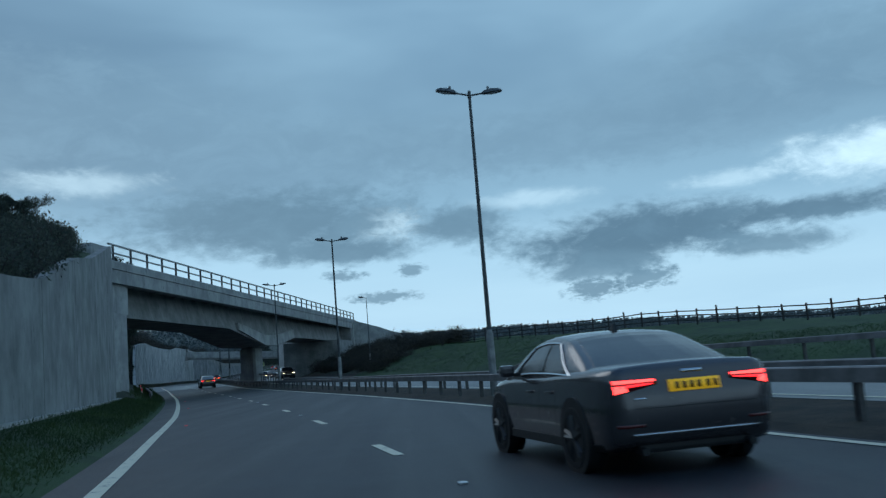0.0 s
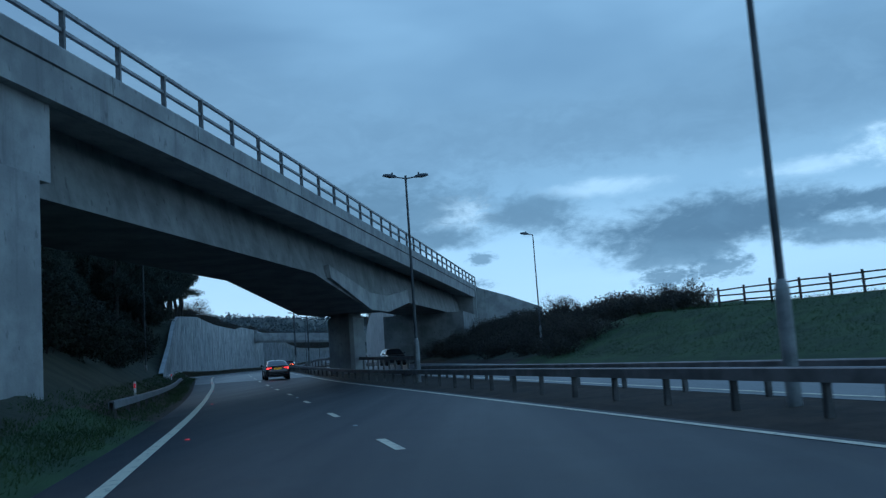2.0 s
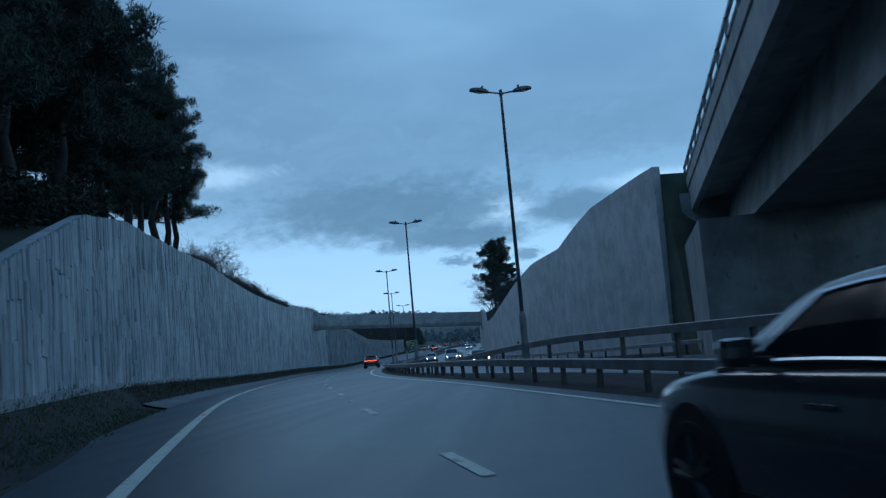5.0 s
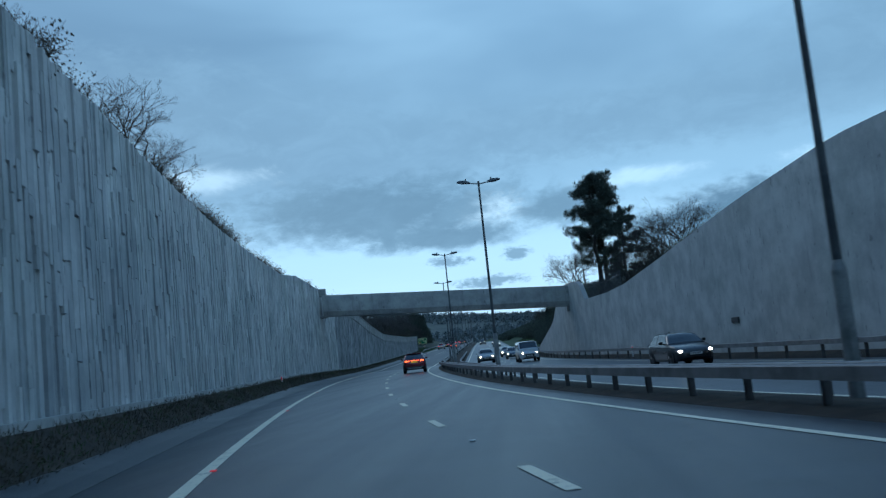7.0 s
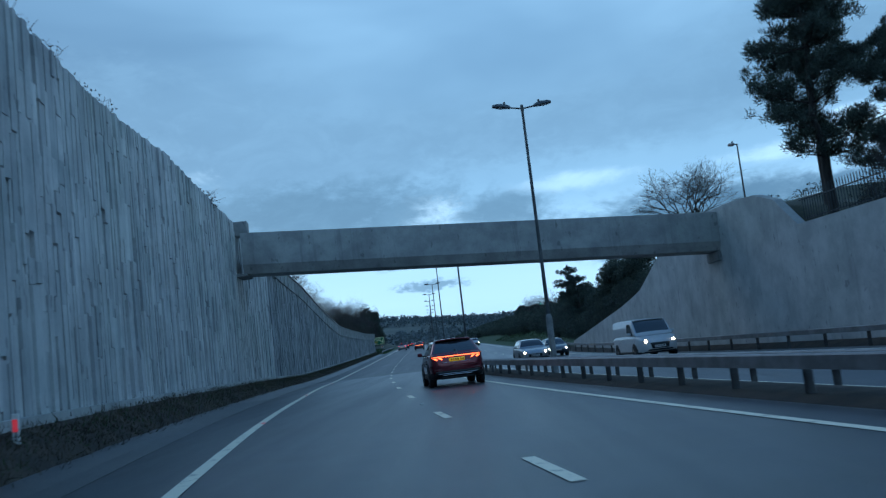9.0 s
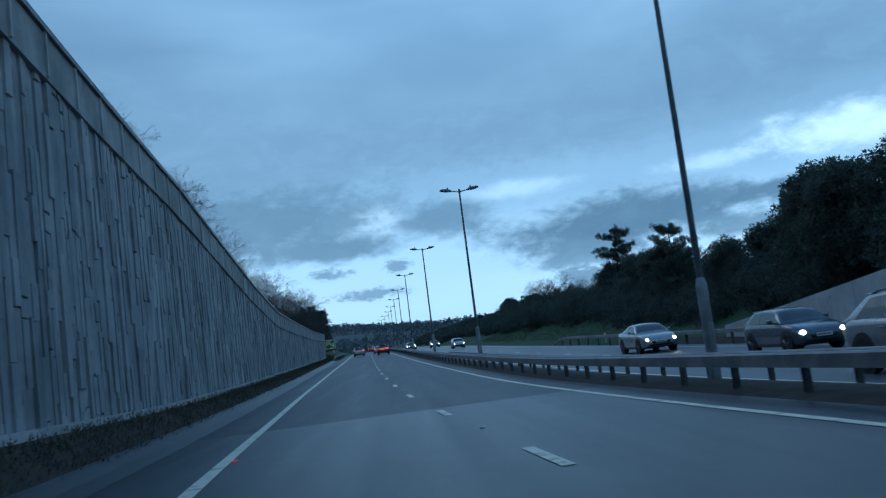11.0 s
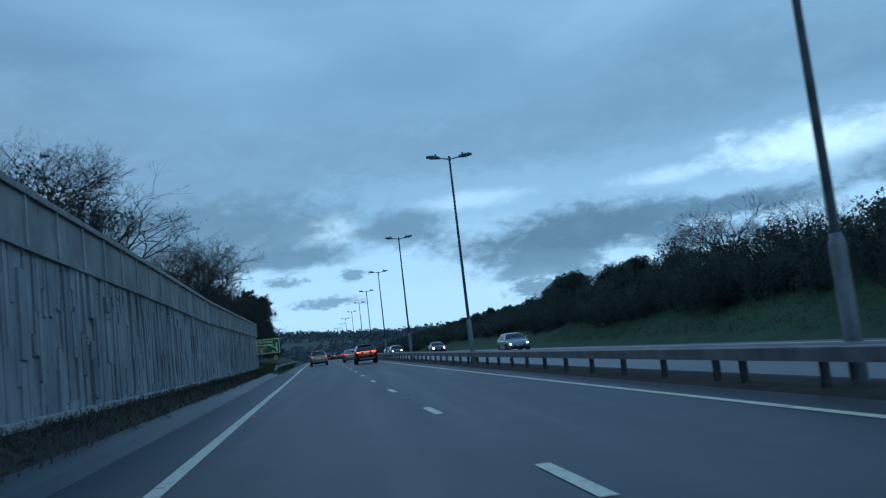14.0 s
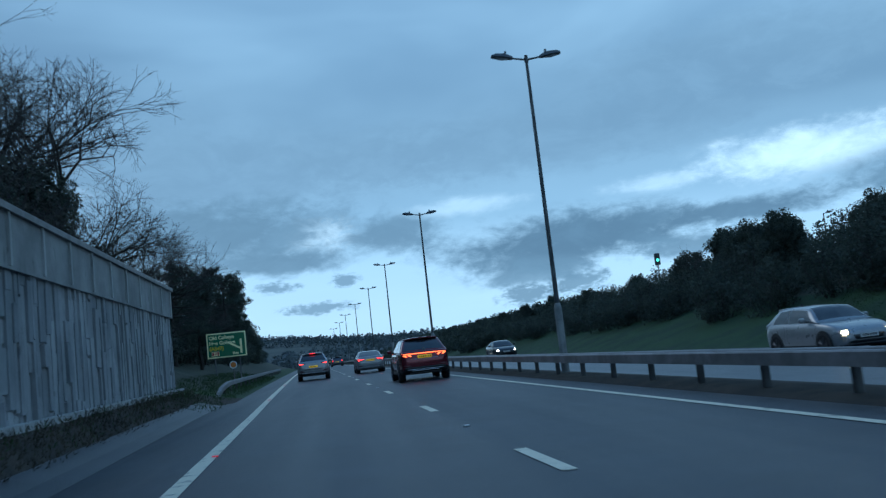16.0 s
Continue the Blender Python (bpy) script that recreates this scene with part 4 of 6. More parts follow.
def lettering(name, text, size, x, z, parent, mat, align="LEFT"):
    cu = bpy.data.curves.new(name, "FONT")
    cu.body, cu.size, cu.extrude, cu.align_x = text, size, 0.002, align
    cu.offset = 0.012
    tmp = bpy.data.objects.new(name, cu)
    me = bpy.data.meshes.new_from_object(tmp)
    bpy.data.objects.remove(tmp)
    bpy.data.curves.remove(cu)
    me.materials.clear()
    me.materials.append(mat)
    ob = new(name, me)
    ob.parent = parent
    ob.matrix_local = pose(x, -0.042, z, 90, 0, 0)
    return ob


def direction_sign():
    sign = holder("direction_sign", pose(-65.3, 417.6, 5.3, 0, 0, 4.0), "green road direction sign with white and yellow lettering on steel posts", "road sign")
    W, Z0, Z1 = 1.28, 1.9, 3.55
    panel = part("panel", boxed(-W, W, -0.03, 0.0, Z0, Z1, bevel=0.01), SIGN_CREAM, sign, "white-bordered sign panel")
    part("green_field", boxed(-W + 0.085, W - 0.085, -0.036, -0.028, Z0 + 0.085, Z1 - 0.085, bevel=0.003), GREEN, sign, "green reflective field")
    lettering("first_line", "Old Colwyn", 0.33, -W + 0.16, Z1 - 0.42, sign, SIGN_CREAM)
    lettering("second_line", "Hen Golwyn", 0.33, -W + 0.16, Z1 - 0.77, sign, SIGN_CREAM)
    lettering("third_line", "(A547)", 0.33, -W + 0.16, Z1 - 1.13, sign, SIGN_YELLOW)
    lettering("distance", "\u00bdm", 0.24, 0.35, Z0 + 0.16, sign, SIGN_CREAM)
    patch = part("junction_patch", boxed(-W + 0.28, -W + 0.78, -0.042, -0.034, Z0 + 0.14, Z0 + 0.44, bevel=0.003), SIGN_CREAM, sign)
    part("junction_field", boxed(-W + 0.31, -W + 0.75, -0.046, -0.040, Z0 + 0.17, Z0 + 0.41, bevel=0.003), SIGN_RED, sign)
    num = lettering("junction_number", "22", 0.25, -W + 0.53, Z0 + 0.2, sign, SIGN_CREAM, "CENTER")
    num.matrix_local = pose(-W + 0.53, -0.05, Z0 + 0.2, 90, 0, 0)
    bm = bmesh.new()
    box(bm, 0.86, 1.0, -0.042, -0.034, Z0 + 0.2, Z0 + 1.15)
    part("route_bar", bm, SIGN_CREAM, sign)
    m = pose(0.9, -0.040, Z0 + 0.52, 0, -60, 0)
    bm = boxed(-0.06, 0.06, -0.004, 0.004, 0.0, 0.85, m=m)
    part("exit_arrow", bm, SIGN_CREAM, sign)
    for x in (-0.8, 0.8):
        bm = rod(bmesh.new(), (x, 0.06, -0.6), (x, 0.06, Z1 - 0.1), 0.045, 0.045, 10)
        part("sign_post", bm, STEEL_DULL, sign, "grey steel post")
    for z in (Z0 + 0.3, Z1 - 0.3):
        part("back_rail", boxed(-W + 0.1, W - 0.1, 0.002, 0.03, z - 0.03, z + 0.03), STEEL_DULL, sign)
    return sign


direction_sign()


def disc(bm, r, y0, y1, z, sides=20):
    return rod(bm, (0, y0, z), (0, y1, z), r, r, sides)


def small_round_sign():
    m = frame_at(413, -2.4, 0.3)
    sign = holder("marker_sign", m, "small round white and orange marker sign on a post", "road sign")
    part("post", rod(bmesh.new(), (0, 0.02, -0.4), (0, 0.02, 1.15), 0.03, 0.03, 8), POST, sign)
    part("disc", disc(bmesh.new(), 0.21, -0.02, 0.0, 1.1), SIGN_WHITE, sign, "white disc")
    part("disc_centre", disc(bmesh.new(), 0.15, -0.03, -0.018, 1.1), SIGN_RED_ORANGE, sign, "orange disc centre")


small_round_sign()


def marker_post():
    p = holder("marker_post", Matrix.Identity(4), "short white verge marker post with a red reflector", "marker post", "verge marker posts")
    part("stake", boxed(-0.05, 0.05, -0.03, 0.03, -0.35, 0.62, bevel=0.015), SIGN_WHITE, p, "white plastic stake")
    part("reflector", boxed(-0.035, 0.035, -0.042, -0.028, 0.36, 0.54, bevel=0.004), LENS_RED, p, "red reflector")
    return p


mp = marker_post()
MARKERS = [(117.5, -2.6, 0.35), (217.1, -2.55, 0.38), (84, -2.7, 0.4), (317.5, 20.95, -0.1), (222, 20.9, -0.1)]
for i, (s, n, h) in enumerate(MARKERS):
    if i == 0:
        mp.matrix_world = frame_at(s, n, h)
    else:
        copy_thing(mp, frame_at(s, n, h))


def rail_signal():
    sig = holder("signal_post", pose(-23.5, 450.5, 7.0, 0, 0, 4), "slim signal post with a green light above the bushes", "signal")
    part("post", rod(bmesh.new(), (0, 0, 0), (0, 0, 6.6), 0.05, 0.05, 8), POST, sig)
    head = part("signal_head", boxed(-0.3, 0.3, -0.14, 0.12, 6.2, 7.5, bevel=0.10), DARK_STEEL, sig)
    part("green_lens", disc(bmesh.new(), 0.17, -0.17, -0.135, 6.75, 14), plain("signal_green", (0.05, 0.5, 0.4), 0.3, emit=1.5, glow=(0.1, 1.0, 0.75)), head, "lit green lens")


rail_signal()

# ---- post and rail fence on the slope ----
FENCE_WOOD = mottled("weathered_fence_wood", (0.035, 0.033, 0.032), (0.075, 0.07, 0.066), 3.0, 0.9, stretch=(1, 1, 0.2), fine=30, relief=0.5)


def fence():
    f = holder("field_fence", Matrix.Identity(4), "dark weathered timber post and rail fence along the slope crest", "fence")
    rng = random.Random(9)
    pts = []
    s = 97.0
    while s > -14:
        n = 30.7 + (98 - s) * 0.31
        p = place(s, n, 0)
        p.z += ground_height(s, n) - 0.05
        pts.append(p)
        s -= 1.9
    for i, p in enumerate(pts):
        tall = 1.45 if i % 5 == 2 else 1.25
        bm = boxed(-0.06, 0.06, -0.05, 0.05, -0.3, tall, bevel=0.01, m=Matrix.Translation(p) @ pose(0, 0, 0, rng.uniform(-2, 2), rng.uniform(-2, 2), 20))
        part("fence_post", bm, FENCE_WOOD, f)
    for a, b in zip(pts, pts[1:]):
        for h in (0.35, 0.72, 1.08):
            sag = Vector((0, 0, rng.uniform(-0.03, 0.03)))
            part("fence_rail", rod(bmesh.new(), a + Vector((0, 0, h)) + sag, b + Vector((0, 0, h)) - sag, 0.045, 0.045, 4), FENCE_WOOD, f)


fence()


def palisade():
    f = holder("palisade_fence", Matrix.Identity(4), "dark steel palisade fence on top of the retaining wall", "fence")
    top = lambda s: lerp(s, WALL_R)
    s, k = 227.0, 0
    pale = None
    while s < 240.6:
        p = place(s, 21.9, top(s) - 0.1)
        if pale is None:
            bm = tube([[(x * g, y, z) for x, y in ((-0.035, -0.01), (0, 0.012), (0.035, -0.01))] for z, g in ((0.0, 1), (1.35, 1), (1.5, 0.15))])
            ob = part("pale", bm, DARK_STEEL, f)
            pale = ob.data
        else:
            ob = new("pale", pale)
            ob.parent = f
        ob.matrix_world = Matrix.Translation(p) @ Matrix.Rotation(frame_at(s, 0).to_euler().z, 4, "Z") @ pose(0, 0, 0, 0, 0, 90)
        s += 0.22
    for h in (0.3, 1.1):
        part("fence_rail", sweep(bmesh.new(), 227, 240.8, lambda s: [(21.91, top(s) - 0.1 + h), (21.95, top(s) - 0.1 + h), (21.95, top(s) - 0.05 + h), (21.91, top(s) - 0.05 + h)], 2), DARK_STEEL, f)


palisade()


def wall_top_rail():
    """A handrail carried on straps along the lower wall top."""
    f = holder("wall_handrail", Matrix.Identity(4), "grey steel edge rail on straps along the wall top", "railing")
    rail = lambda s: [(-3.02, lerp(s, WALL_L) - 0.05), (-2.88, lerp(s, WALL_L) - 0.05), (-2.88, lerp(s, WALL_L) + 0.07), (-3.02, lerp(s, WALL_L) + 0.07)]
    part("edge_rail", sweep(bmesh.new(), 262, 395, rail, 3), STEEL_DULL, f)
    for s in stations(264, 394.5, 2.0):
        t = lerp(s, WALL_L)
        part("strap", sweep(bmesh.new(), s - 0.045, s + 0.045, [(-2.99, t - 0.95), (-2.91, t - 0.95), (-2.91, t), (-2.99, t)], 1), KERB, f, "pale strap")


wall_top_rail()
# weather hole in the far wall: a dark plate stands in for its shaded mouth
bm = bmesh.new()
m = frame_at(203, 21.32, 1.5)
box(bm, -0.04, 0.02, -0.45, 0.45, -0.14, 0.14, m=m)
drain = tagged(mesh_object("wall_drain", bm, DARK_STEEL), "dark rectangular plate for the mouth of a hole in the concrete wall", "drain")
# edge beam and shrouds on the footbridge abutment
bm = boxed(-0.45, 0.45, -0.4, 0.4, 0.0, 0.75, bevel=0.05)
ob = tagged(mesh_object("stone_pier", bm, CONCRETE_DARK), "squat dark concrete gate pier at the footbridge end", "pier")
ob.matrix_world = pose(-57.15, 244.1, 9.75, 0, 0, 5)
markings()

# ---- plants ----
BARK = mottled("bark", (0.022, 0.019, 0.017), (0.055, 0.048, 0.042), 4.0, 0.95, stretch=(1, 1, 0.25), fine=30, relief=0.8)
TWIG = mottled("winter_twigs", (0.036, 0.032, 0.031), (0.075, 0.066, 0.062), 1.0, 0.95, fine=12, relief=0.3)
NEEDLES = mottled("pine_needles", (0.030, 0.044, 0.038), (0.062, 0.084, 0.066), 1.6, 0.9, fine=14, relief=0.3)
# far woods: the pale blue of distance haze is put into the leaf colour
FAR_LEAF_HAZED = mottled("haze_tinted_woods", (0.095, 0.122, 0.136), (0.140, 0.168, 0.170), 0.02, 0.95, fine=0.2, relief=0.2)
LEAVES = mottled("evergreen_leaves", (0.044, 0.062, 0.052), (0.098, 0.118, 0.092), 1.2, 0.85, fine=12, relief=0.3, thin=0.35)
# leaf colour darkened to hold the shade of the west tree bank
SHADE_LEAF = mottled("shade_darkened_undergrowth", (0.018, 0.026, 0.018), (0.040, 0.050, 0.034), 1.2, 0.9, fine=12, relief=0.3)
BRAMBLE = mottled("bramble", (0.040, 0.041, 0.034), (0.095, 0.088, 0.070), 0.5, 0.92, fine=8, relief=0.3, thin=0.35)


def fast_mesh(name, verts, faces, mat):
    """verts n x 3, faces m x 3 or m x 4."""
    verts, faces = np.asarray(verts, dtype=np.float32), np.asarray(faces, dtype=np.int32)
    me = bpy.data.meshes.new(name)
    k = faces.shape[1]
    me.vertices.add(len(verts))
    me.vertices.foreach_set("co", verts.ravel())
    me.loops.add(faces.size)
    me.loops.foreach_set("vertex_index", faces.ravel())
    me.polygons.add(len(faces))
    me.polygons.foreach_set("loop_start", np.arange(0, faces.size, k, dtype=np.int32))
    me.polygons.foreach_set("loop_total", np.full(len(faces), k, dtype=np.int32))
    me.update(calc_edges=True)
    me.materials.append(mat)
    return me


def tufts(rng, centres, spread, count, size, slim=0.35, lift=0.0):
    """Small leaf blades scattered round centres: triangles with random lean."""
    n = len(centres) * count
    c = np.repeat(np.asarray(centres, dtype=float), count, axis=0)
    sp = np.repeat(np.asarray(spread, dtype=float), count, axis=0) if np.ndim(spread) else spread
    off = rng.normal(size=(n, 3))
    off /= np.maximum(np.linalg.norm(off, axis=1, keepdims=True), 1e-6)
    off *= rng.uniform(0.25, 1.0, (n, 1)) ** 0.5
    p = c + off * (sp if np.ndim(sp) else sp)
    d = off + rng.normal(size=(n, 3)) * 0.6 + np.array([0, 0, lift])
    d /= np.maximum(np.linalg.norm(d, axis=1, keepdims=True), 1e-6)
    side = np.cross(d, rng.normal(size=(n, 3)))
    side /= np.maximum(np.linalg.norm(side, axis=1, keepdims=True), 1e-6)
    L = size * rng.uniform(0.6, 1.3, (n, 1))
    v = np.empty((n, 3, 3))
    v[:, 0], v[:, 1], v[:, 2] = p - side * L * slim, p + side * L * slim, p + d * L
    return v.reshape(-1, 3), np.arange(n * 3).reshape(-1, 3)


def sticks(segments, sides=4):
    """Tapered bars, one for each (a, b, ra, rb)."""
    a, b = np.array([s[0] for s in segments], dtype=float), np.array([s[1] for s in segments], dtype=float)
    ra, rb = np.array([s[2] for s in segments])[:, None], np.array([s[3] for s in segments])[:, None]
    d = b - a
    d /= np.maximum(np.linalg.norm(d, axis=1, keepdims=True), 1e-6)
    up = np.where(np.abs(d[:, 2:3]) > 0.9, np.array([[1.0, 0, 0]]), np.array([[0, 0, 1.0]]))
    u = np.cross(d, up)
    u /= np.linalg.norm(u, axis=1, keepdims=True)
    w = np.cross(d, u)
    n, verts = len(segments), []
    for end, r in ((a, ra), (b, rb)):
        for i in range(sides):
            t = 2 * math.pi * i / sides
            verts.append(end + r * (u * math.cos(t) + w * math.sin(t)))
    v = np.stack(verts, 1)
    base = np.arange(n)[:, None] * (2 * sides)
    faces = [base + np.array([[i, (i + 1) % sides, sides + (i + 1) % sides, sides + i]]) for i in range(sides)]
    return v.reshape(-1, 3), np.concatenate(faces)


def pine(seed, height=10.0, trunk=0.5, spread=0.30, bare=0.3, lean=0.0):
    """A Scots pine: forked trunk, tiers of limbs with needle tufts, gaps between them."""
    r, rng = random.Random(seed), np.random.RandomState(seed)
    segs, ends, knots = [], [], [Vector((0, 0, -0.4))]
    steps = 9
    for i in range(1, steps + 1):
        knots.append(Vector((lean * i / steps + r.uniform(-0.12, 0.12), r.uniform(-0.12, 0.12), height * i / steps)))
    rad = lambda t: 0.02 * height * (1 - t) ** 0.8 + 0.025
    for i in range(steps):
        segs.append((knots[i], knots[i + 1], rad(i / steps), rad((i + 1) / steps)))
    limbs = []
    h = bare * height
    while h < height * 0.98:
        t = h / height
        i = min(steps - 1, int(t * steps))
        p = knots[i].lerp(knots[i + 1], t * steps - i)
        for _ in range(r.choice((2, 3, 3, 4))):
            a = r.uniform(0, 2 * math.pi)
            reach = height * spread * (1 - ((t - 0.55) / 0.62) ** 2) * r.uniform(0.55, 1.15)
            if reach < 0.25:
                reach = 0.25
            q = p + Vector((math.cos(a) * reach, math.sin(a) * reach, reach * r.uniform(0.0, 0.45)))
            mid = p.lerp(q, 0.5) + Vector((0, 0, -0.08 * reach))
            limbs += [(p, mid, 0.035 + 0.012 * reach, 0.03), (mid, q, 0.03, 0.012)]
            for _ in range(int(8 + reach * 7)):
                u = r.uniform(0.3, 1.05)
                e = p.lerp(q, u) + Vector((r.gauss(0, 0.2), r.gauss(0, 0.2), r.uniform(-0.05, 0.3))) * (0.5 + 0.3 * reach)
                limbs.append((p.lerp(q, u * 0.85), e, 0.012, 0.006))
                ends.append(e)
        h += height * r.uniform(0.035, 0.07)
    tree = holder("pine_tree", Matrix.Identity(4), "dark tall Scots pine with ragged needle tufts", "pine tree", "pine trees")
    for name, (v, f), mat in (("trunk", sticks(segs, 7), BARK), ("branchwork", sticks(limbs, 3), BARK), ("crown", tufts(rng, ends, [(0.20, 0.20, 0.25)] * len(ends), 46, 0.21, 0.09, 0.8), NEEDLES)):
        ob = new(name, fast_mesh(name, v, f, mat))
        ob.parent = tree
    return tree


def bare_tree(seed, height=7.0, stems=3, buds=False):
    """A leafless tree: stems that fork again and again into fine twigs."""
    r = random.Random(seed)
    thick, fine = [], []

    def grow(p, d, length, rad, depth):
        q = p + d * length
        (thick if depth > 4 else fine).append((p, q, rad, rad * 0.72))
        if depth == 0:
            return
        for _ in range(2 if r.random() < 0.62 else 3):
            e = (d + Vector((r.gauss(0, 0.55), r.gauss(0, 0.55), r.gauss(0.02, 0.30)))).normalized()
            grow(q, e, length * r.uniform(0.62, 0.88), rad * 0.66, depth - 1)
    for _ in range(stems):
        d = Vector((r.gauss(0, 0.28), r.gauss(0, 0.28), 1)).normalized()
        grow(Vector((r.gauss(0, 0.15), r.gauss(0, 0.15), -0.3)), d, height * 0.235, 0.012 * height, 8)
    tree = holder("bare_tree", Matrix.Identity(4), "leafless winter tree with fine spreading twigs", "tree", "bare trees")
    for name, (v, f), mat in (("trunk", sticks(thick, 6), BARK), ("twig_crown", sticks(fine, 3), TWIG)):
        ob = new(name, fast_mesh(name, v, f, mat))
        ob.parent = tree
    return tree


def evergreen(seed, height=6.0, width=2.2):
    """A dense broad evergreen: limbs and many small leaf clumps with gaps at the rim."""
    r, rng = random.Random(seed), np.random.RandomState(seed)
    segs, ends = [(Vector((0, 0, -0.3)), Vector((0, 0, height * 0.7)), 0.16, 0.05)], []
    for _ in range(150):
        t = r.uniform(0.12, 1.0)
        a = r.uniform(0, 2 * math.pi)
        reach = width * math.sqrt(max(0.04, 1 - ((t - 0.42) / 0.6) ** 2)) * r.uniform(0.55, 1.08)
        p = Vector((0, 0, height * max(0.05, t * 0.7)))
        q = Vector((math.cos(a) * reach, math.sin(a) * reach, height * t * r.uniform(0.9, 1.02)))
        segs.append((p, q, 0.03, 0.008))
        ends.append(q)
        ends.append(p.lerp(q, 0.7))
    tree = holder("evergreen_tree", Matrix.Identity(4), "dense dark evergreen tree with a lumpy outline", "tree", "evergreen trees")
    for name, (v, f), mat in (("trunk", sticks(segs, 4), BARK), ("crown", tufts(rng, ends, 0.52, 110, 0.15, 0.42), LEAVES)):
        ob = new(name, fast_mesh(name, v, f, mat))
        ob.parent = tree
    return tree


def scrub(name, spots, seed, label, twiggy=0.5, leaf=LEAVES, size=0.2):
    """A bank of brambles and bushes: one mass of twigs and leaf blades. spots: x, y, z, radius, height."""
    rng = np.random.RandomState(seed)
    r = random.Random(seed)
    segs, ends, spread = [], [], []
    for x, y, z, rad, hgt in spots:
        for _ in range(int(16 + 34 * twiggy)):
            a, u = r.uniform(0, 6.283), r.uniform(0, 1) ** 0.6
            p = Vector((x + math.cos(a) * rad * 0.5 * u, y + math.sin(a) * rad * 0.5 * u, z - 0.2))
            q = Vector((x + math.cos(a) * rad * u, y + math.sin(a) * rad * u, z + hgt * (1.05 - 0.55 * u * u) * r.uniform(0.65, 1.08)))
            mid = p.lerp(q, 0.6) + Vector((r.gauss(0, 0.12), r.gauss(0, 0.12), 0.1))
            segs += [(p, mid, 0.022, 0.014), (mid, q, 0.014, 0.005)]
            for _ in range(6 if twiggy > 0.5 else 3):
                e = mid.lerp(q, r.uniform(0.2, 1)) + Vector((r.gauss(0, 0.25), r.gauss(0, 0.25), r.uniform(0, 0.45)))
                segs.append((mid.lerp(q, r.uniform(0.1, 0.8)), e, 0.009, 0.004))
            ends.append(q if r.random() > twiggy * 0.6 else p.lerp(mid, 0.8))
            ends.append(p.lerp(mid, r.uniform(0.3, 1.0)))
    top = new(name)
    tagged(top, label, "scrub", kind="stuff")
    v, f = tufts(rng, ends, 0.40, 42 if twiggy < 0.5 else 22, size * 0.62, 0.4)
    for part_name, (v, f), mat in (("leaves", (v, f), leaf), ("stems", sticks(segs, 3), TWIG)):
        ob = new(part_name, fast_mesh(part_name, v, f, mat))
        ob.parent = top
    return top


def on_ground(s, n, sink=0.0):
    p = place(s, n, 0)
    p.z += ground_height(s, n) - sink
    return p


def plant(kinds, rows, seed):
    """rows: s, n, scale, index of the kind."""
    r = random.Random(seed)
    used = set()
    for s, n, scale, i in rows:
        p = on_ground(s, n, 0.1)
        m = Matrix.Translation(p) @ Matrix.Rotation(r.uniform(0, 6.283), 4, "Z") @ Matrix.Scale(scale * r.uniform(0.95, 1.05), 4)
        ob = kinds[i]
        if i not in used:
            used.add(i)
            ob.matrix_basis = m
        else:
            c = copy_thing(ob, Matrix.Identity(4))
            c.matrix_basis = m


def bank_spots(s0, s1, n0, n1, step, rad, hgt, seed, crest=None):
    r = random.Random(seed)
    out = []
    s = s0
    while s < s1:
        n = n0
        while n <= n1:
            a, b = s + r.uniform(-0.5, 0.5) * step, n + r.uniform(-0.5, 0.5) * step
            k = r.uniform(0.6, 1.2) * (crest(a, b) if crest else 1.0)
            if k > 0.15:
                p = on_ground(a, b)
                out.append((p.x, p.y, p.z, rad * r.uniform(0.75, 1.25), hgt * k))
            n += step
        s += step
    return out


pines = [pine(1, 10.0, spread=0.27, bare=0.28), pine(2, 10.0, spread=0.24, bare=0.35, lean=0.5), pine(3, 10.0, spread=0.30, bare=0.2), pine(4, 10.0, spread=0.215, bare=0.30)]
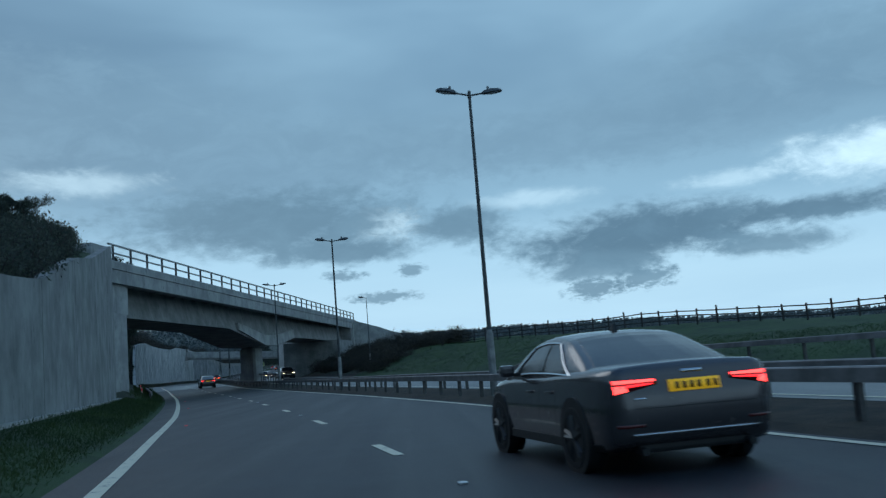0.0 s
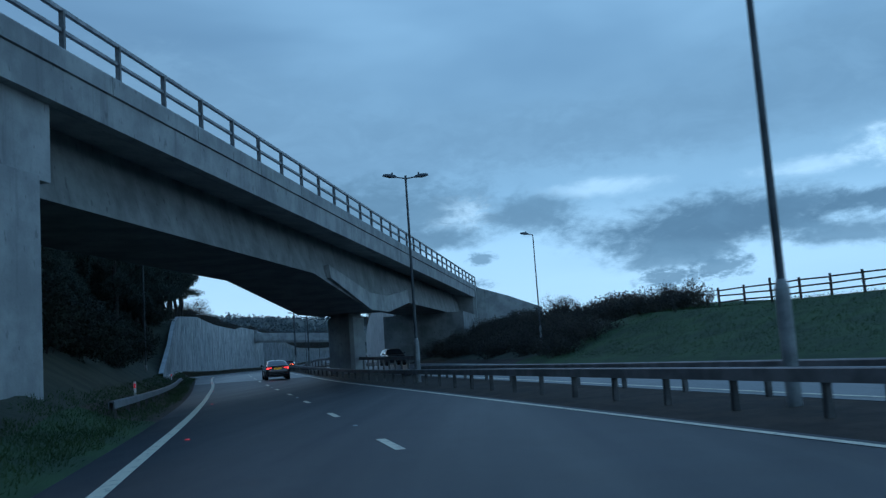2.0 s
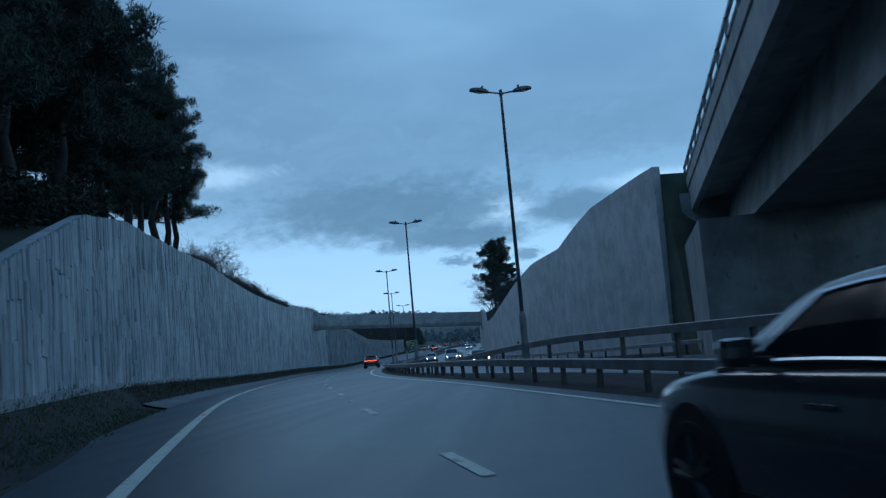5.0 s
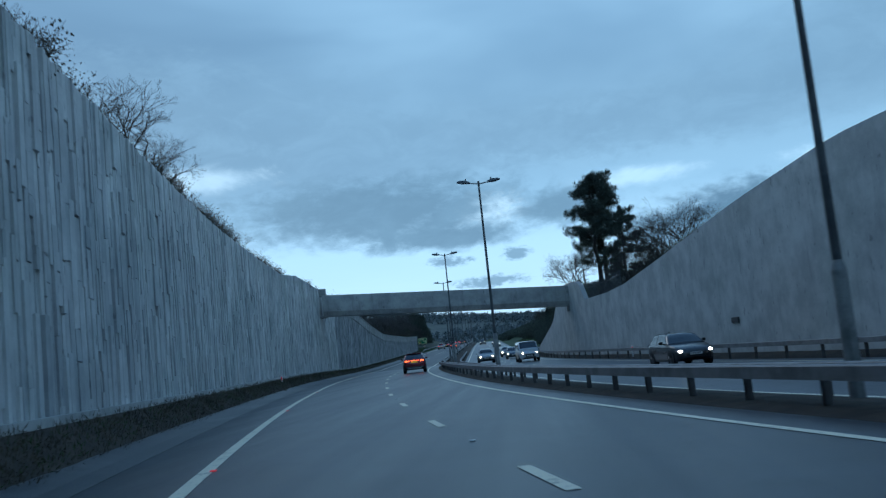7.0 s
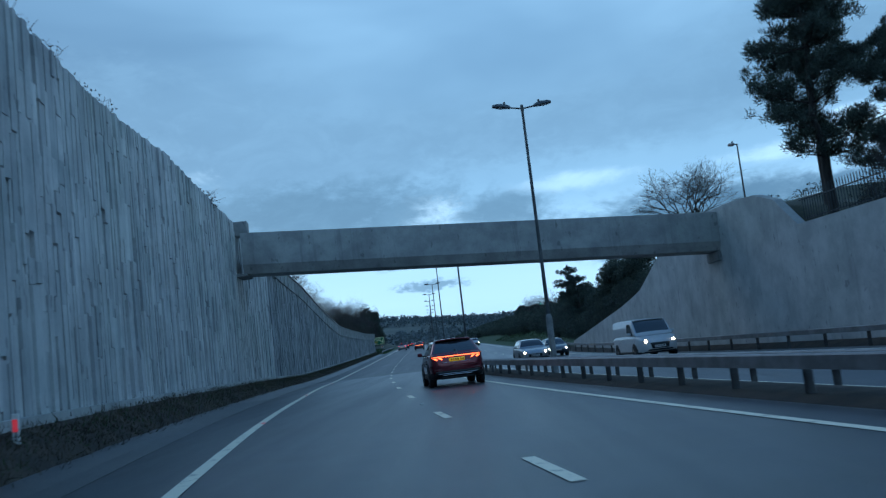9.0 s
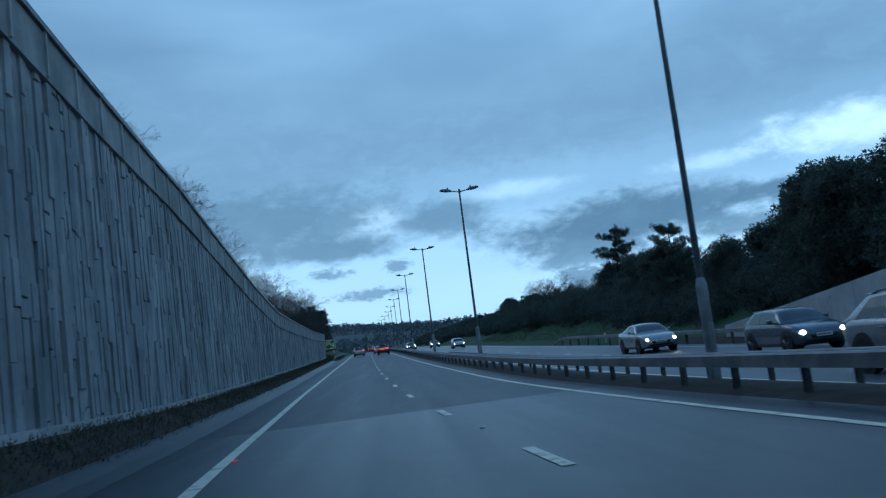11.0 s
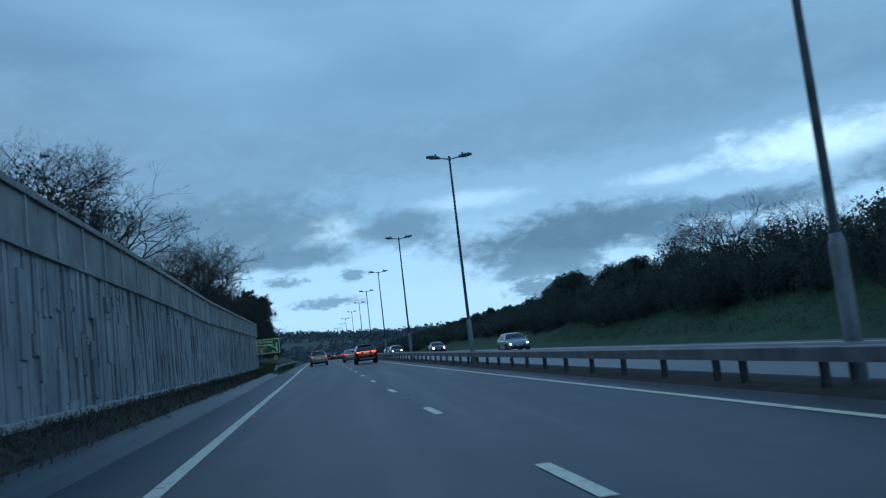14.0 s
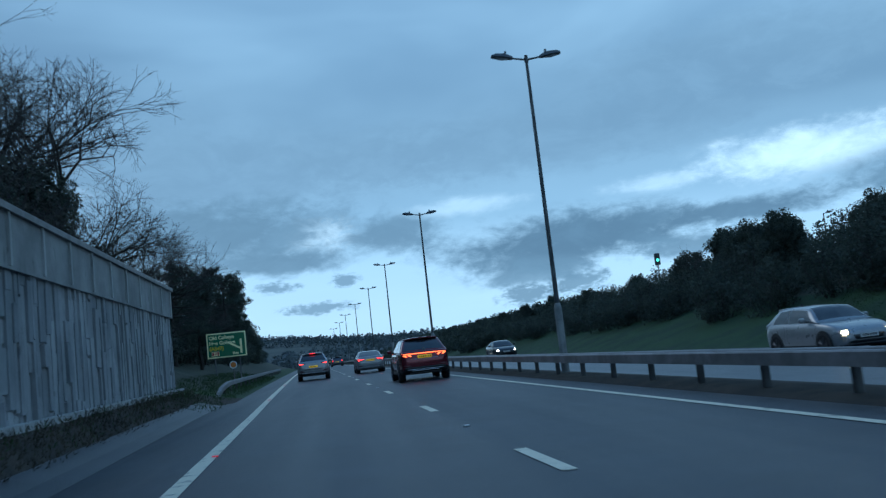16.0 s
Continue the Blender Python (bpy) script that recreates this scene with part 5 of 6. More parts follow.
PINES = [  # west tree bank beyond the bridge
    (112, -12, 1.25, 0), (117, -10, 1.15, 2), (121, -14, 1.4, 1), (124, -9.0, 1.15, 2), (128, -12, 1.35, 0), (131, -9.0, 1.1, 1), (134, -13, 1.4, 2), (138, -9.5, 1.15, 0), (142, -12, 1.3, 1),
    (146, -7.5, 1.2, 2), (150, -6.0, 1.2, 0), (153, -8.5, 1.3, 1), (156, -5.6, 1.12, 2), (160, -5.2, 1.05, 0), (164, -5.4, 0.95, 1), (161, -9.0, 1.1, 2), (143, -6.5, 1.2, 0), (136, -6.5, 1.25, 2), (129, -6.8, 1.2, 1), (108, -15, 1.4, 2), (103, -11, 1.2, 1), (98, -14, 1.3, 0),
    (169.8, -4.9, 1.0, 0), (173.2, -5.0, 0.95, 1), (166, -5.1, 1.05, 1), (171.5, -7.5, 0.9, 1), (141, -5.4, 1.2, 1), (146, -5.0, 1.2, 0), (134, -5.6, 1.2, 0), (127, -6.2, 1.2, 2), (121, -6.6, 1.2, 1),
    # behind the wing wall
    (74, -16, 1.1, 0), (66, -14, 0.9, 2), (58, -12, 0.75, 1), (50, -13, 0.75, 2), (44, -11, 0.6, 0), (36, -13, 0.6, 1),
    # east side
    (240.2, 23.0, 1.12, 3), (242.2, 24.0, 1.0, 3), (237.6, 24.8, 0.75, 0), (313, 25.5, 0.62, 2), (338, 28.6, 0.74, 2),
    # beyond the wall end
    (423, -6.8, 0.66, 2), (428, -5.8, 0.60, 0), (433, -7.2, 0.66, 2), (440, -6.6, 0.6, 1), (458, -6.5, 0.95, 2), (464, -8.5, 1.0, 0), (472, -7.0, 0.9, 1), (486, -9, 0.95, 2)]
plant(pines, PINES, 5)
bares = [bare_tree(11, 7.0, 3), bare_tree(12, 7.0, 4), bare_tree(13, 7.0, 2), bare_tree(14, 7.0, 5)]
BARES = [(191, -4.6, 0.8, 1), (194, -5.2, 0.62, 1), (203, -5.4, 0.42, 3), (211, -5.0, 0.36, 1), (220, -5.2, 0.42, 3), (228, -5.5, 0.3, 0),
         (316, -6.5, 0.85, 0), (322, -5.6, 0.80, 1), (327, -6.8, 0.9, 3), (335, -5.8, 0.75, 1), (345, -6.5, 0.75, 3), (353, -5.8, 0.85, 0), (358, -7, 0.95, 1), (366, -6.0, 0.7, 3), (374, -5.4, 0.75, 1),
         (384, -5.6, 0.85, 3), (389, -6.3, 1.3, 1), (395, -7.0, 1.35, 3), (392, -7.5, 1.2, 0), (404, -7.0, 1.2, 3), (411, -8.0, 1.1, 1), (418, -8.5, 1.0, 0), (438, -7, 0.9, 3),
         (259.4, 23.4, 0.98, 3), (127.3, 31.8, 0.52, 1), (131, 33.5, 0.5, 3), (100, 29.5, 0.34, 3), (374, 29.5, 1.05, 3), (366, 30.5, 0.9, 1), (330, 27, 0.55, 1), (350, 29, 0.55, 3),
         (226, 25, 0.75, 2), (221, 24.5, 0.85, 3), (215, 24, 0.8, 1), (230.5, 24.2, 0.85, 1), (234.5, 24.0, 0.6, 3), (303, 26, 0.5, 0), (425, 31, 0.6, 1), (280, -5.4, 0.55, 1), (288, -5.6, 0.6, 3), (297, -5.4, 0.6, 0), (306, -5.8, 0.7, 3)]
plant(bares, BARES, 6)
evers = [evergreen(21, 6.0, 2.2), evergreen(22, 6.0, 2.8), evergreen(23, 6.0, 1.8)]
EVERS = [(112, -10.5, 0.8, 1), (119, -10.0, 0.75, 0), (126, -10, 0.7, 1), (133, -10, 0.7, 2), (140, -10, 0.65, 1), (147, -10, 0.65, 0), (154, -9.5, 0.6, 1), (122, -17, 1.5, 1), (135, -17, 1.5, 0), (148, -15, 1.4, 1), (105, -17, 1.5, 0), (288, 25.2, 0.95, 0), (291.5, 26, 1.0, 1), (295, 27, 0.9, 2), (284, 26, 0.8, 1), (300, 27, 0.75, 0), (307, 27, 0.7, 1), (394, 30.5, 0.62, 1), (398, 31, 0.62, 0), (411, 29.5, 0.72, 2), (416, 30, 0.72, 1),
         (420, 30.5, 0.72, 0), (428, 31, 0.55, 1), (440, 31, 0.45, 0), (455, 31, 0.42, 1), (385, 30, 0.55, 0), (404, 31, 0.6, 1), (402, -6.0, 0.30, 1), (421, -9.5, 0.45, 2), (411, -9.0, 0.40, 1), (444, -7.5, 0.6, 1), (450, -8, 0.65, 0),
         (380, -5.0, 0.42, 1), (386, -5.2, 0.5, 0), (345, 30, 0.75, 1), (318, 27.8, 0.72, 1), (325, 28.5, 0.8, 0), (333, 29, 0.78, 1), (470, 31, 0.45, 2), (484, 31, 0.45, 1), (500, -8, 1.0, 1), (510, -9, 1.0, 0), (522, -9, 1.1, 2), (500, 31, 0.4, 0), (520, 31, 0.4, 1)]
plant(evers, EVERS, 7)
scrub("bank_scrub", bank_spots(104, 152, 23.5, 36, 2.6, 1.7, 1.5, 31), 41, "bramble and bare scrub covering the far bank", 0.6, BRAMBLE)
scrub("wall_top_scrub", bank_spots(176, 236, 23.8, 28.5, 2.3, 1.6, 2.4, 32, lambda s, n: lerp(s, [(176, 0.0), (206, 0.05), (212, 0.6), (218, 1.1), (236, 0.9)])), 42, "bare scrub along the top of the far wall", 0.9, BRAMBLE, 0.13)
scrub("bank_scrub", bank_spots(262, 330, 24.5, 34, 2.8, 1.8, 2.3, 33), 43, "dark bushes on the bank past the footbridge", 0.35, LEAVES)
scrub("bank_scrub", bank_spots(330, 470, 26.0, 34, 3.0, 2.1, 2.9, 34, lambda s, n: lerp(s, [(330, 1.0), (415, 1.0), (445, 0.55), (470, 0.5)])), 44, "dark bushes along the wooded bank", 0.3, LEAVES, 0.24)
scrub("bank_scrub", bank_spots(470, 640, 24, 34, 5.0, 3.0, 1.5, 35), 45, "dark bushes along the distant bank", 0.2, LEAVES, 0.4)
scrub("wall_top_scrub", bank_spots(176, 250, -7.0, -4.0, 1.9, 1.4, 2.3, 36, lambda s, n: lerp(s, [(176, 0.8), (225, 0.9), (233, 0.3), (250, 0.2)])), 46, "bushes and brambles along the wall top", 0.9, BRAMBLE, 0.12)
scrub("wall_top_scrub", bank_spots(262, 392, -8.0, -4.2, 2.4, 1.5, 1.7, 37), 47, "bushes and brambles along the wall top", 0.7, BRAMBLE, 0.15)
scrub("bank_scrub", bank_spots(397.5, 520, -13, -5.4, 2.6, 1.9, 2.4, 38), 48, "dark brambles on the verge bank beside the sign", 0.3, LEAVES, 0.24)
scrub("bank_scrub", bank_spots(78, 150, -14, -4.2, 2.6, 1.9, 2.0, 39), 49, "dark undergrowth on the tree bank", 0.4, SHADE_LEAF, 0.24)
scrub("wall_top_scrub", bank_spots(20, 64, -9, -5.2, 2.6, 1.6, 1.6, 40), 50, "dark bushes behind the wing wall", 0.5, LEAVES)
scrub("bank_scrub", bank_spots(-30, 30, 52, 60, 4.0, 2.4, 2.0, 51), 52, "dark hedge beyond the field fence", 0.4, LEAVES, 0.3)


def grass_tufts(name, spots, seed, label, mat=None):
    rng = np.random.RandomState(seed)
    v, f = tufts(rng, spots, 0.16, 9, 0.10, 0.09, 1.2)
    return tagged(new(name, fast_mesh(name, v, f, mat or BLADES)), label, "grass", kind="stuff")


LITTER = mottled("dead_grass", (0.040, 0.034, 0.024), (0.095, 0.080, 0.052), 0.8, 0.9, fine=20, relief=0.2, thin=0.3)


def verge_points(s0, s1, n0, n1, count, seed):
    r = random.Random(seed)
    return [tuple(on_ground(r.uniform(s0, s1), r.uniform(n0, n1))) for _ in range(count)]


grass_tufts("grass", verge_points(2, 66, -3.5, -1.15, 5000, 61), 71, "rough green verge grass beside the kerb")
grass_tufts("grass", verge_points(66, 140, -3.4, -1.15, 3500, 62), 72, "rough verge grass below the tree bank")
grass_tufts("grass", verge_points(388, 440, -4.5, -1.2, 3000, 63), 73, "rough green verge grass by the sign")
grass_tufts("dead_grass", verge_points(142, 394, -2.75, -2.0, 9000, 66), 76, "dead grass and litter on the soil below the wall", LITTER)
grass_tufts("grass", verge_points(142, 394, -2.7, -2.1, 1500, 67), 77, "sparse grass tufts on the soil below the wall")
grass_tufts("grass", verge_points(20, 104, 21.5, 34, 9000, 64), 74, "long grass on the far slope")
grass_tufts("grass", verge_points(325, 400, 21.5, 28, 6000, 65), 75, "long grass below the bushes")


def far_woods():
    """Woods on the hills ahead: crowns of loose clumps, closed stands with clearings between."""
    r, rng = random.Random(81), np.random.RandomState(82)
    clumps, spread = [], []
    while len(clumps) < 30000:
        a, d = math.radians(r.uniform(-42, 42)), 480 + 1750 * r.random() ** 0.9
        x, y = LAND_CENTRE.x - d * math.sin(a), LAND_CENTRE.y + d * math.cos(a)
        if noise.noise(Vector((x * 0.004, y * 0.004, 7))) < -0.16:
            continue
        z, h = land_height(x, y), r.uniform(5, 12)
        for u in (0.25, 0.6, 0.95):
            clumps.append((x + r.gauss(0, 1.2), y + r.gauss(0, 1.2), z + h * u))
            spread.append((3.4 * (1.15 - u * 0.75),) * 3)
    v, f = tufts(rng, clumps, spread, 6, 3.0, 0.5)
    return tagged(new("far_woods", fast_mesh("far_woods", v, f, FAR_LEAF_HAZED)), "dark dense woods covering the distant hills", "woods", kind="stuff")


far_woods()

# ---- vehicles ----
from mathutils.bvhtree import BVHTree

GLASS = plain("tinted_glass", (0.012, 0.016, 0.02), 0.06, coat=0.5)
RUBBER = plain("tyre_rubber", (0.012, 0.012, 0.013), 0.85)
ALLOY = plain("alloy_rim", (0.075, 0.078, 0.082), 0.4, 0.7)
TRIM = plain("black_trim", (0.012, 0.013, 0.014), 0.55)
CHROME = plain("chrome_trim", (0.55, 0.57, 0.6), 0.15, 0.95)
TAIL = plain("tail_lamp_lit", (0.45, 0.01, 0.01), 0.25, emit=2.6, glow=(1.0, 0.022, 0.03))
TAIL_CORE = plain("tail_lamp_core", (0.6, 0.1, 0.06), 0.25, emit=4.2, glow=(1.0, 0.05, 0.05))
AMBER_RED = plain("lamp_bar_lit", (0.6, 0.1, 0.06), 0.25, emit=4.5, glow=(1.0, 0.12, 0.03))
TAIL_BODY = plain("tail_lamp_unlit", (0.10, 0.006, 0.006), 0.2, coat=0.6)
HEAD = plain("head_lamp_lit", (0.8, 0.8, 0.78), 0.2, emit=22.0, glow=(1.0, 0.95, 0.82))
HEAD_WARM = plain("head_lamp_warm", (0.8, 0.75, 0.6), 0.2, emit=18.0, glow=(1.0, 0.80, 0.48))
HEAD_BODY = plain("head_lamp_body", (0.35, 0.37, 0.4), 0.15, coat=0.6)
# the plate's faint emission stands for headlamps shining on it
PLATE_Y = plain("plate_yellow_glowing", (0.75, 0.50, 0.02), 0.4, emit=0.25, glow=(1.0, 0.62, 0.05))
PLATE_W = plain("plate_white", (0.7, 0.7, 0.68), 0.4)
INK = plain("plate_characters", (0.015, 0.015, 0.015), 0.6)


def car_paint(name, col, metal=0.35, rough=0.3):
    return plain(name, col, rough, metal, coat=0.7)


GREY_PAINT = car_paint("grey_car_paint", (0.085, 0.078, 0.084), 0.55, 0.24)
RED_PAINT = car_paint("dark_red_car_paint", (0.17, 0.012, 0.024), 0.5, 0.2)
SILVER_PAINT = car_paint("silver_car_paint", (0.30, 0.31, 0.32), 0.5)
BLACK_PAINT = car_paint("black_car_paint", (0.018, 0.019, 0.022))
WHITE_PAINT = car_paint("white_van_paint", (0.55, 0.56, 0.57), 0.0, 0.4)
BLUE_PAINT = car_paint("blue_grey_car_paint", (0.06, 0.08, 0.10))

KINDS = {
    # length, width, rear window foot and head, windscreen head and foot, roof, belt, deck, bonnet, wheel radius, rear axle, front axle
    "saloon": dict(L=4.46, W=1.80, rb=0.44, rt=1.56, ft=2.55, fb=3.35, roof=1.40, belt=0.93, deck=1.03, bonnet=0.92, r=0.33, ra=0.92, fa=3.56, low=0.20),
    "suv": dict(L=4.50, W=1.87, rb=0.15, rt=0.88, ft=2.70, fb=3.45, roof=1.60, belt=1.05, deck=1.10, bonnet=1.05, r=0.37, ra=0.88, fa=3.56, low=0.25),
    "hatch": dict(L=4.20, W=1.78, rb=0.13, rt=0.75, ft=2.40, fb=3.15, roof=1.45, belt=0.95, deck=0.99, bonnet=0.93, r=0.32, ra=0.78, fa=3.38, low=0.20),
    "van": dict(L=5.05, W=1.95, rb=0.05, rt=0.16, ft=3.35, fb=4.25, roof=1.93, belt=1.12, deck=1.12, bonnet=1.12, r=0.34, ra=0.95, fa=4.05, low=0.25),
}


def curve(table, x):
    """A smooth curve through the points of a table, without overshoot."""
    xs, ys = [p[0] for p in table], [p[1] for p in table]
    if x <= xs[0]:
        return ys[0]
    if x >= xs[-1]:
        return ys[-1]
    i = max(j for j in range(len(xs) - 1) if xs[j] <= x)

    def sec(j):
        return (ys[j + 1] - ys[j]) / (xs[j + 1] - xs[j])

    def slope(j):
        if j == 0:
            return sec(0)
        if j == len(xs) - 1:
            return sec(j - 1)
        p, q = sec(j - 1), sec(j)
        return 0.0 if p * q <= 0 else 2 * p * q / (p + q)
    d = xs[i + 1] - xs[i]
    u = (x - xs[i]) / d
    return (2 * u**3 - 3 * u**2 + 1) * ys[i] + (u**3 - 2 * u**2 + u) * d * slope(i) + (3 * u**2 - 2 * u**3) * ys[i + 1] + (u**3 - u**2) * d * slope(i + 1)


def patch(fn, nu, nv, out, thick=0.02, lift=0.006):
    """A thin curved plate over fn(u, v), proud along out."""
    out = Vector(out).normalized()
    bm = bmesh.new()
    top = [[bm.verts.new(Vector(fn(i / nu, j / nv)) + out * lift) for i in range(nu + 1)] for j in range(nv + 1)]
    bot = [[bm.verts.new(v.co - out * thick) for v in row] for row in top]
    for j in range(nv):
        for i in range(nu):
            bm.faces.new((top[j][i], top[j][i + 1], top[j + 1][i + 1], top[j + 1][i]))
            bm.faces.new((bot[j][i], bot[j + 1][i], bot[j + 1][i + 1], bot[j][i + 1]))
    rim = [(0, i) for i in range(nu)] + [(j, nu) for j in range(nv)] + [(nv, i) for i in range(nu, 0, -1)] + [(j, 0) for j in range(nv, 0, -1)]
    for (j0, i0), (j1, i1) in zip(rim, rim[1:] + rim[:1]):
        bm.faces.new((top[j0][i0], bot[j0][i0], bot[j1][i1], top[j1][i1]))
    bmesh.ops.recalc_face_normals(bm, faces=bm.faces)
    return bm


def blend(corners, u, v):
    a, b, c, d = corners
    return [(a[i] * (1 - u) + b[i] * u) * (1 - v) + (d[i] * (1 - u) + c[i] * u) * v for i in range(2)]


def car(name, kind, paint, m, label, rear_lit=True, head_lit=False, warm=False, front_view=False, style="", category="car", plate=True):
    k = KINDS[kind]
    L, W, w = k["L"], k["W"], k["W"] / 2
    c = holder(name, m, label, category)
    low, belt, deck, bon, roof = k["low"], k["belt"], k["deck"], k["bonnet"], k["roof"]
    wide = [(0, 0.72), (0.03, 0.83), (0.09, 0.905), (0.22, 0.955), (0.45, 0.985), (k["ra"], 1.0), (k["fa"], 0.995), (L - 0.5, 0.96), (L - 0.2, 0.88), (L - 0.06, 0.76), (L, 0.62)]
    floor_z = [(0, low + 0.30), (0.025, low + 0.18), (0.08, low + 0.09), (0.25, low + 0.02), (0.5, low), (L - 0.5, low), (L - 0.15, low + 0.04), (L, low + 0.18)]
    top_z = [(0, deck - 0.34), (0.02, deck - 0.20), (0.045, deck - 0.09), (0.08, deck - 0.02), (0.14, deck), (k["ra"], deck + 0.01), (L * 0.4, belt + 0.03), (k["fb"], bon + 0.02), (k["fa"], bon - 0.01), (L - 0.45, bon - 0.08), (L - 0.15, bon - 0.2), (L - 0.04, bon - 0.3), (L, bon - 0.4)]

    def belt_z(y):
        t = curve(top_z, y)
        return min(t - 0.035, lerp(y, [(0, belt + 0.02), (L * 0.5, belt - 0.01), (k["fb"], belt - 0.03), (L, belt - 0.1)]))

    def body_ring(y):
        hw, lo, top = w * curve(wide, y), curve(floor_z, y), curve(top_z, y)
        be = belt_z(y)
        h = be - lo
        half = [(0.0, lo), (hw * 0.84, lo), (hw * 0.94, lo + 0.03 * h), (hw * 0.975, lo + 0.12 * h), (hw * 0.985, lo + 0.26 * h), (hw, lo + 0.45 * h), (hw * 0.997, lo + 0.62 * h), (hw * 0.978, lo + 0.78 * h),
                (hw * 0.972, lo + 0.84 * h), (hw * 0.955, be - 0.03 * h), (hw * 0.92, be + (top - be) * 0.4), (hw * 0.82, be + (top - be) * 0.78), (hw * 0.5, top - 0.002), (0.0, top + 0.006)]
        return [Vector((x, y, z)) for x, z in half + [(-x, z) for x, z in half[-2:0:-1]]]
    ys = [0, 0.012, 0.03, 0.055, 0.085, 0.13, 0.2, 0.3, 0.45, 0.65, k["ra"], 1.3, 1.8, 2.3, 2.8, k["fb"] - 0.1, k["fa"], L - 0.6, L - 0.42, L - 0.28, L - 0.17, L - 0.09, L - 0.04, L - 0.012, L]
    bm = tube([body_ring(y) for y in sorted(set(ys))])
    clad = low + (0.20 if kind == "suv" else 0.07)
    for f in bm.faces:
        f.material_index = 1 if f.calc_center_median().z < clad else 0
    skin_tree = BVHTree.FromBMesh(bm)
    part("body", bm, [paint, TRIM], c, smooth_faces=True)
    # cabin above the waist
    wb, wt = w * 0.925, w * (0.86 if kind == "van" else 0.70)
    mid_y = (k["rt"] + k["ft"]) / 2
    line = [(k["rb"], belt - 0.02), (k["rb"] * 0.35 + k["rt"] * 0.65, belt * 0.28 + roof * 0.72 - 0.07), (k["rt"], roof - 0.075), (k["rt"] * 0.7 + k["ft"] * 0.3, roof - 0.045), (mid_y, roof - 0.04), (k["ft"], roof - 0.085), (k["fb"], belt - 0.04)]

    def edge_z(y):
        return max(belt + 0.001, curve(line, y))

    def edge_w(y):
        return wb + (wt - wb) * max(0.0, min(1.0, (edge_z(y) - belt) / (roof - belt - 0.05)))

    def skin(y, v, side):
        """Side of the cabin, v from the waist to the roof edge."""
        z0, z1 = belt - 0.01, edge_z(y) - 0.02
        return (side * (wb + (edge_w(y) - wb) * v + 0.018 * (1 - abs(2 * v - 1))), y, z0 + (z1 - z0) * v)

    def crown(y, u):
        """Top of the cabin, u from side to side."""
        return (edge_w(y) * u, y, edge_z(y) + lerp(abs(u), [(0, 0.045), (0.5, 0.036), (0.85, 0.014), (0.96, -0.004), (1.0, -0.02)]))
    rings = []
    for y in sorted(set([k["rb"] + (k["fb"] - k["rb"]) * i / 22 for i in range(23)] + [k["rt"], k["ft"], k["rt"] - 0.06, k["rt"] + 0.08])):
        half = [(0.0, belt - 0.1), (wb, belt - 0.1)] + [(p[0], p[2]) for p in (skin(y, v, 1) for v in (0, 0.5, 1.0))] + [(p[0], p[2]) for p in (crown(y, u) for u in (0.96, 0.85, 0.5, 0.0))]
        rings.append([Vector((x, y, z)) for x, z in half + [(-x, z) for x, z in half[-2:0:-1]]])
    part("cabin", tube(rings), paint, c, smooth_faces=True)

    def pane(pane_name, fn, nu, nv, out, mat=GLASS, label="dark tinted glass", lift=0.008):
        return part(pane_name, patch(fn, nu, nv, out, lift=lift), mat, c, label, smooth_faces=False)

    def tail(part_name, corners, mat, label="", lift=0.006, nu=8, nv=2, parent=None, front=False):
        """A plate that follows the rear (or front) of the body; corners x, z."""
        def fn(u, v):
            x, z = blend(corners, u, v)
            y0, d = (L + 1, -1) if front else (-1, 1)
            hit = skin_tree.ray_cast(Vector((x, y0, z)), Vector((0, d, 0)))[0]
            return (x, hit.y if hit else (L - 0.3 if front else 0.3), z)
        return part(part_name, patch(fn, nu, nv, (0, 1 if front else -1, 0), lift=lift), mat, parent or c, label, smooth_faces=True)

    def square(x0, x1, z0, z1):
        return ((x0, z0), (x1, z0), (x1, z1), (x0, z1))
    if kind != "van":
        a, b = k["rb"] + 0.10 * (k["rt"] - k["rb"]), k["rb"] + 0.92 * (k["rt"] - k["rb"])
        pane("rear_window", lambda u, v: crown(a + (b - a) * v, (u * 2 - 1) * (0.90 - 0.04 * v)), 12, 8, (0, -0.6, 0.8))
    a2, b2 = k["fb"] - 0.08 * (k["fb"] - k["ft"]), k["fb"] - 0.94 * (k["fb"] - k["ft"])
    pane("windscreen", lambda u, v: crown(a2 + (b2 - a2) * v, (u * 2 - 1) * 0.91), 12, 8, (0, 0.6, 0.8))
    for side in (-1, 1):
        mid = k["rt"] + 0.42 * (k["ft"] - k["rt"])
        y3 = k["ft"] + 0.62 * (k["fb"] - k["ft"])
        if kind != "van":
            rear_foot = k["rb"] + (0.62 if kind == "saloon" else 0.42)
            panes = [((rear_foot, 0.10), (mid - 0.03, 0.08), (mid - 0.03, 0.92), (k["rt"] + 0.12, 0.90)), ((mid + 0.03, 0.08), (y3, 0.14), (k["ft"] - 0.02, 0.90), (mid + 0.03, 0.92))]
        else:
            panes = [((2.75, 0.12), (y3, 0.12), (k["ft"] - 0.05, 0.82), (2.75, 0.82))]
        for corners in panes:
            pane("side_window", lambda u, v: skin(*blend(corners, u, v), side), 8, 6, (side, 0, 0.4))
        if style == "saloon_a":
            loop = []
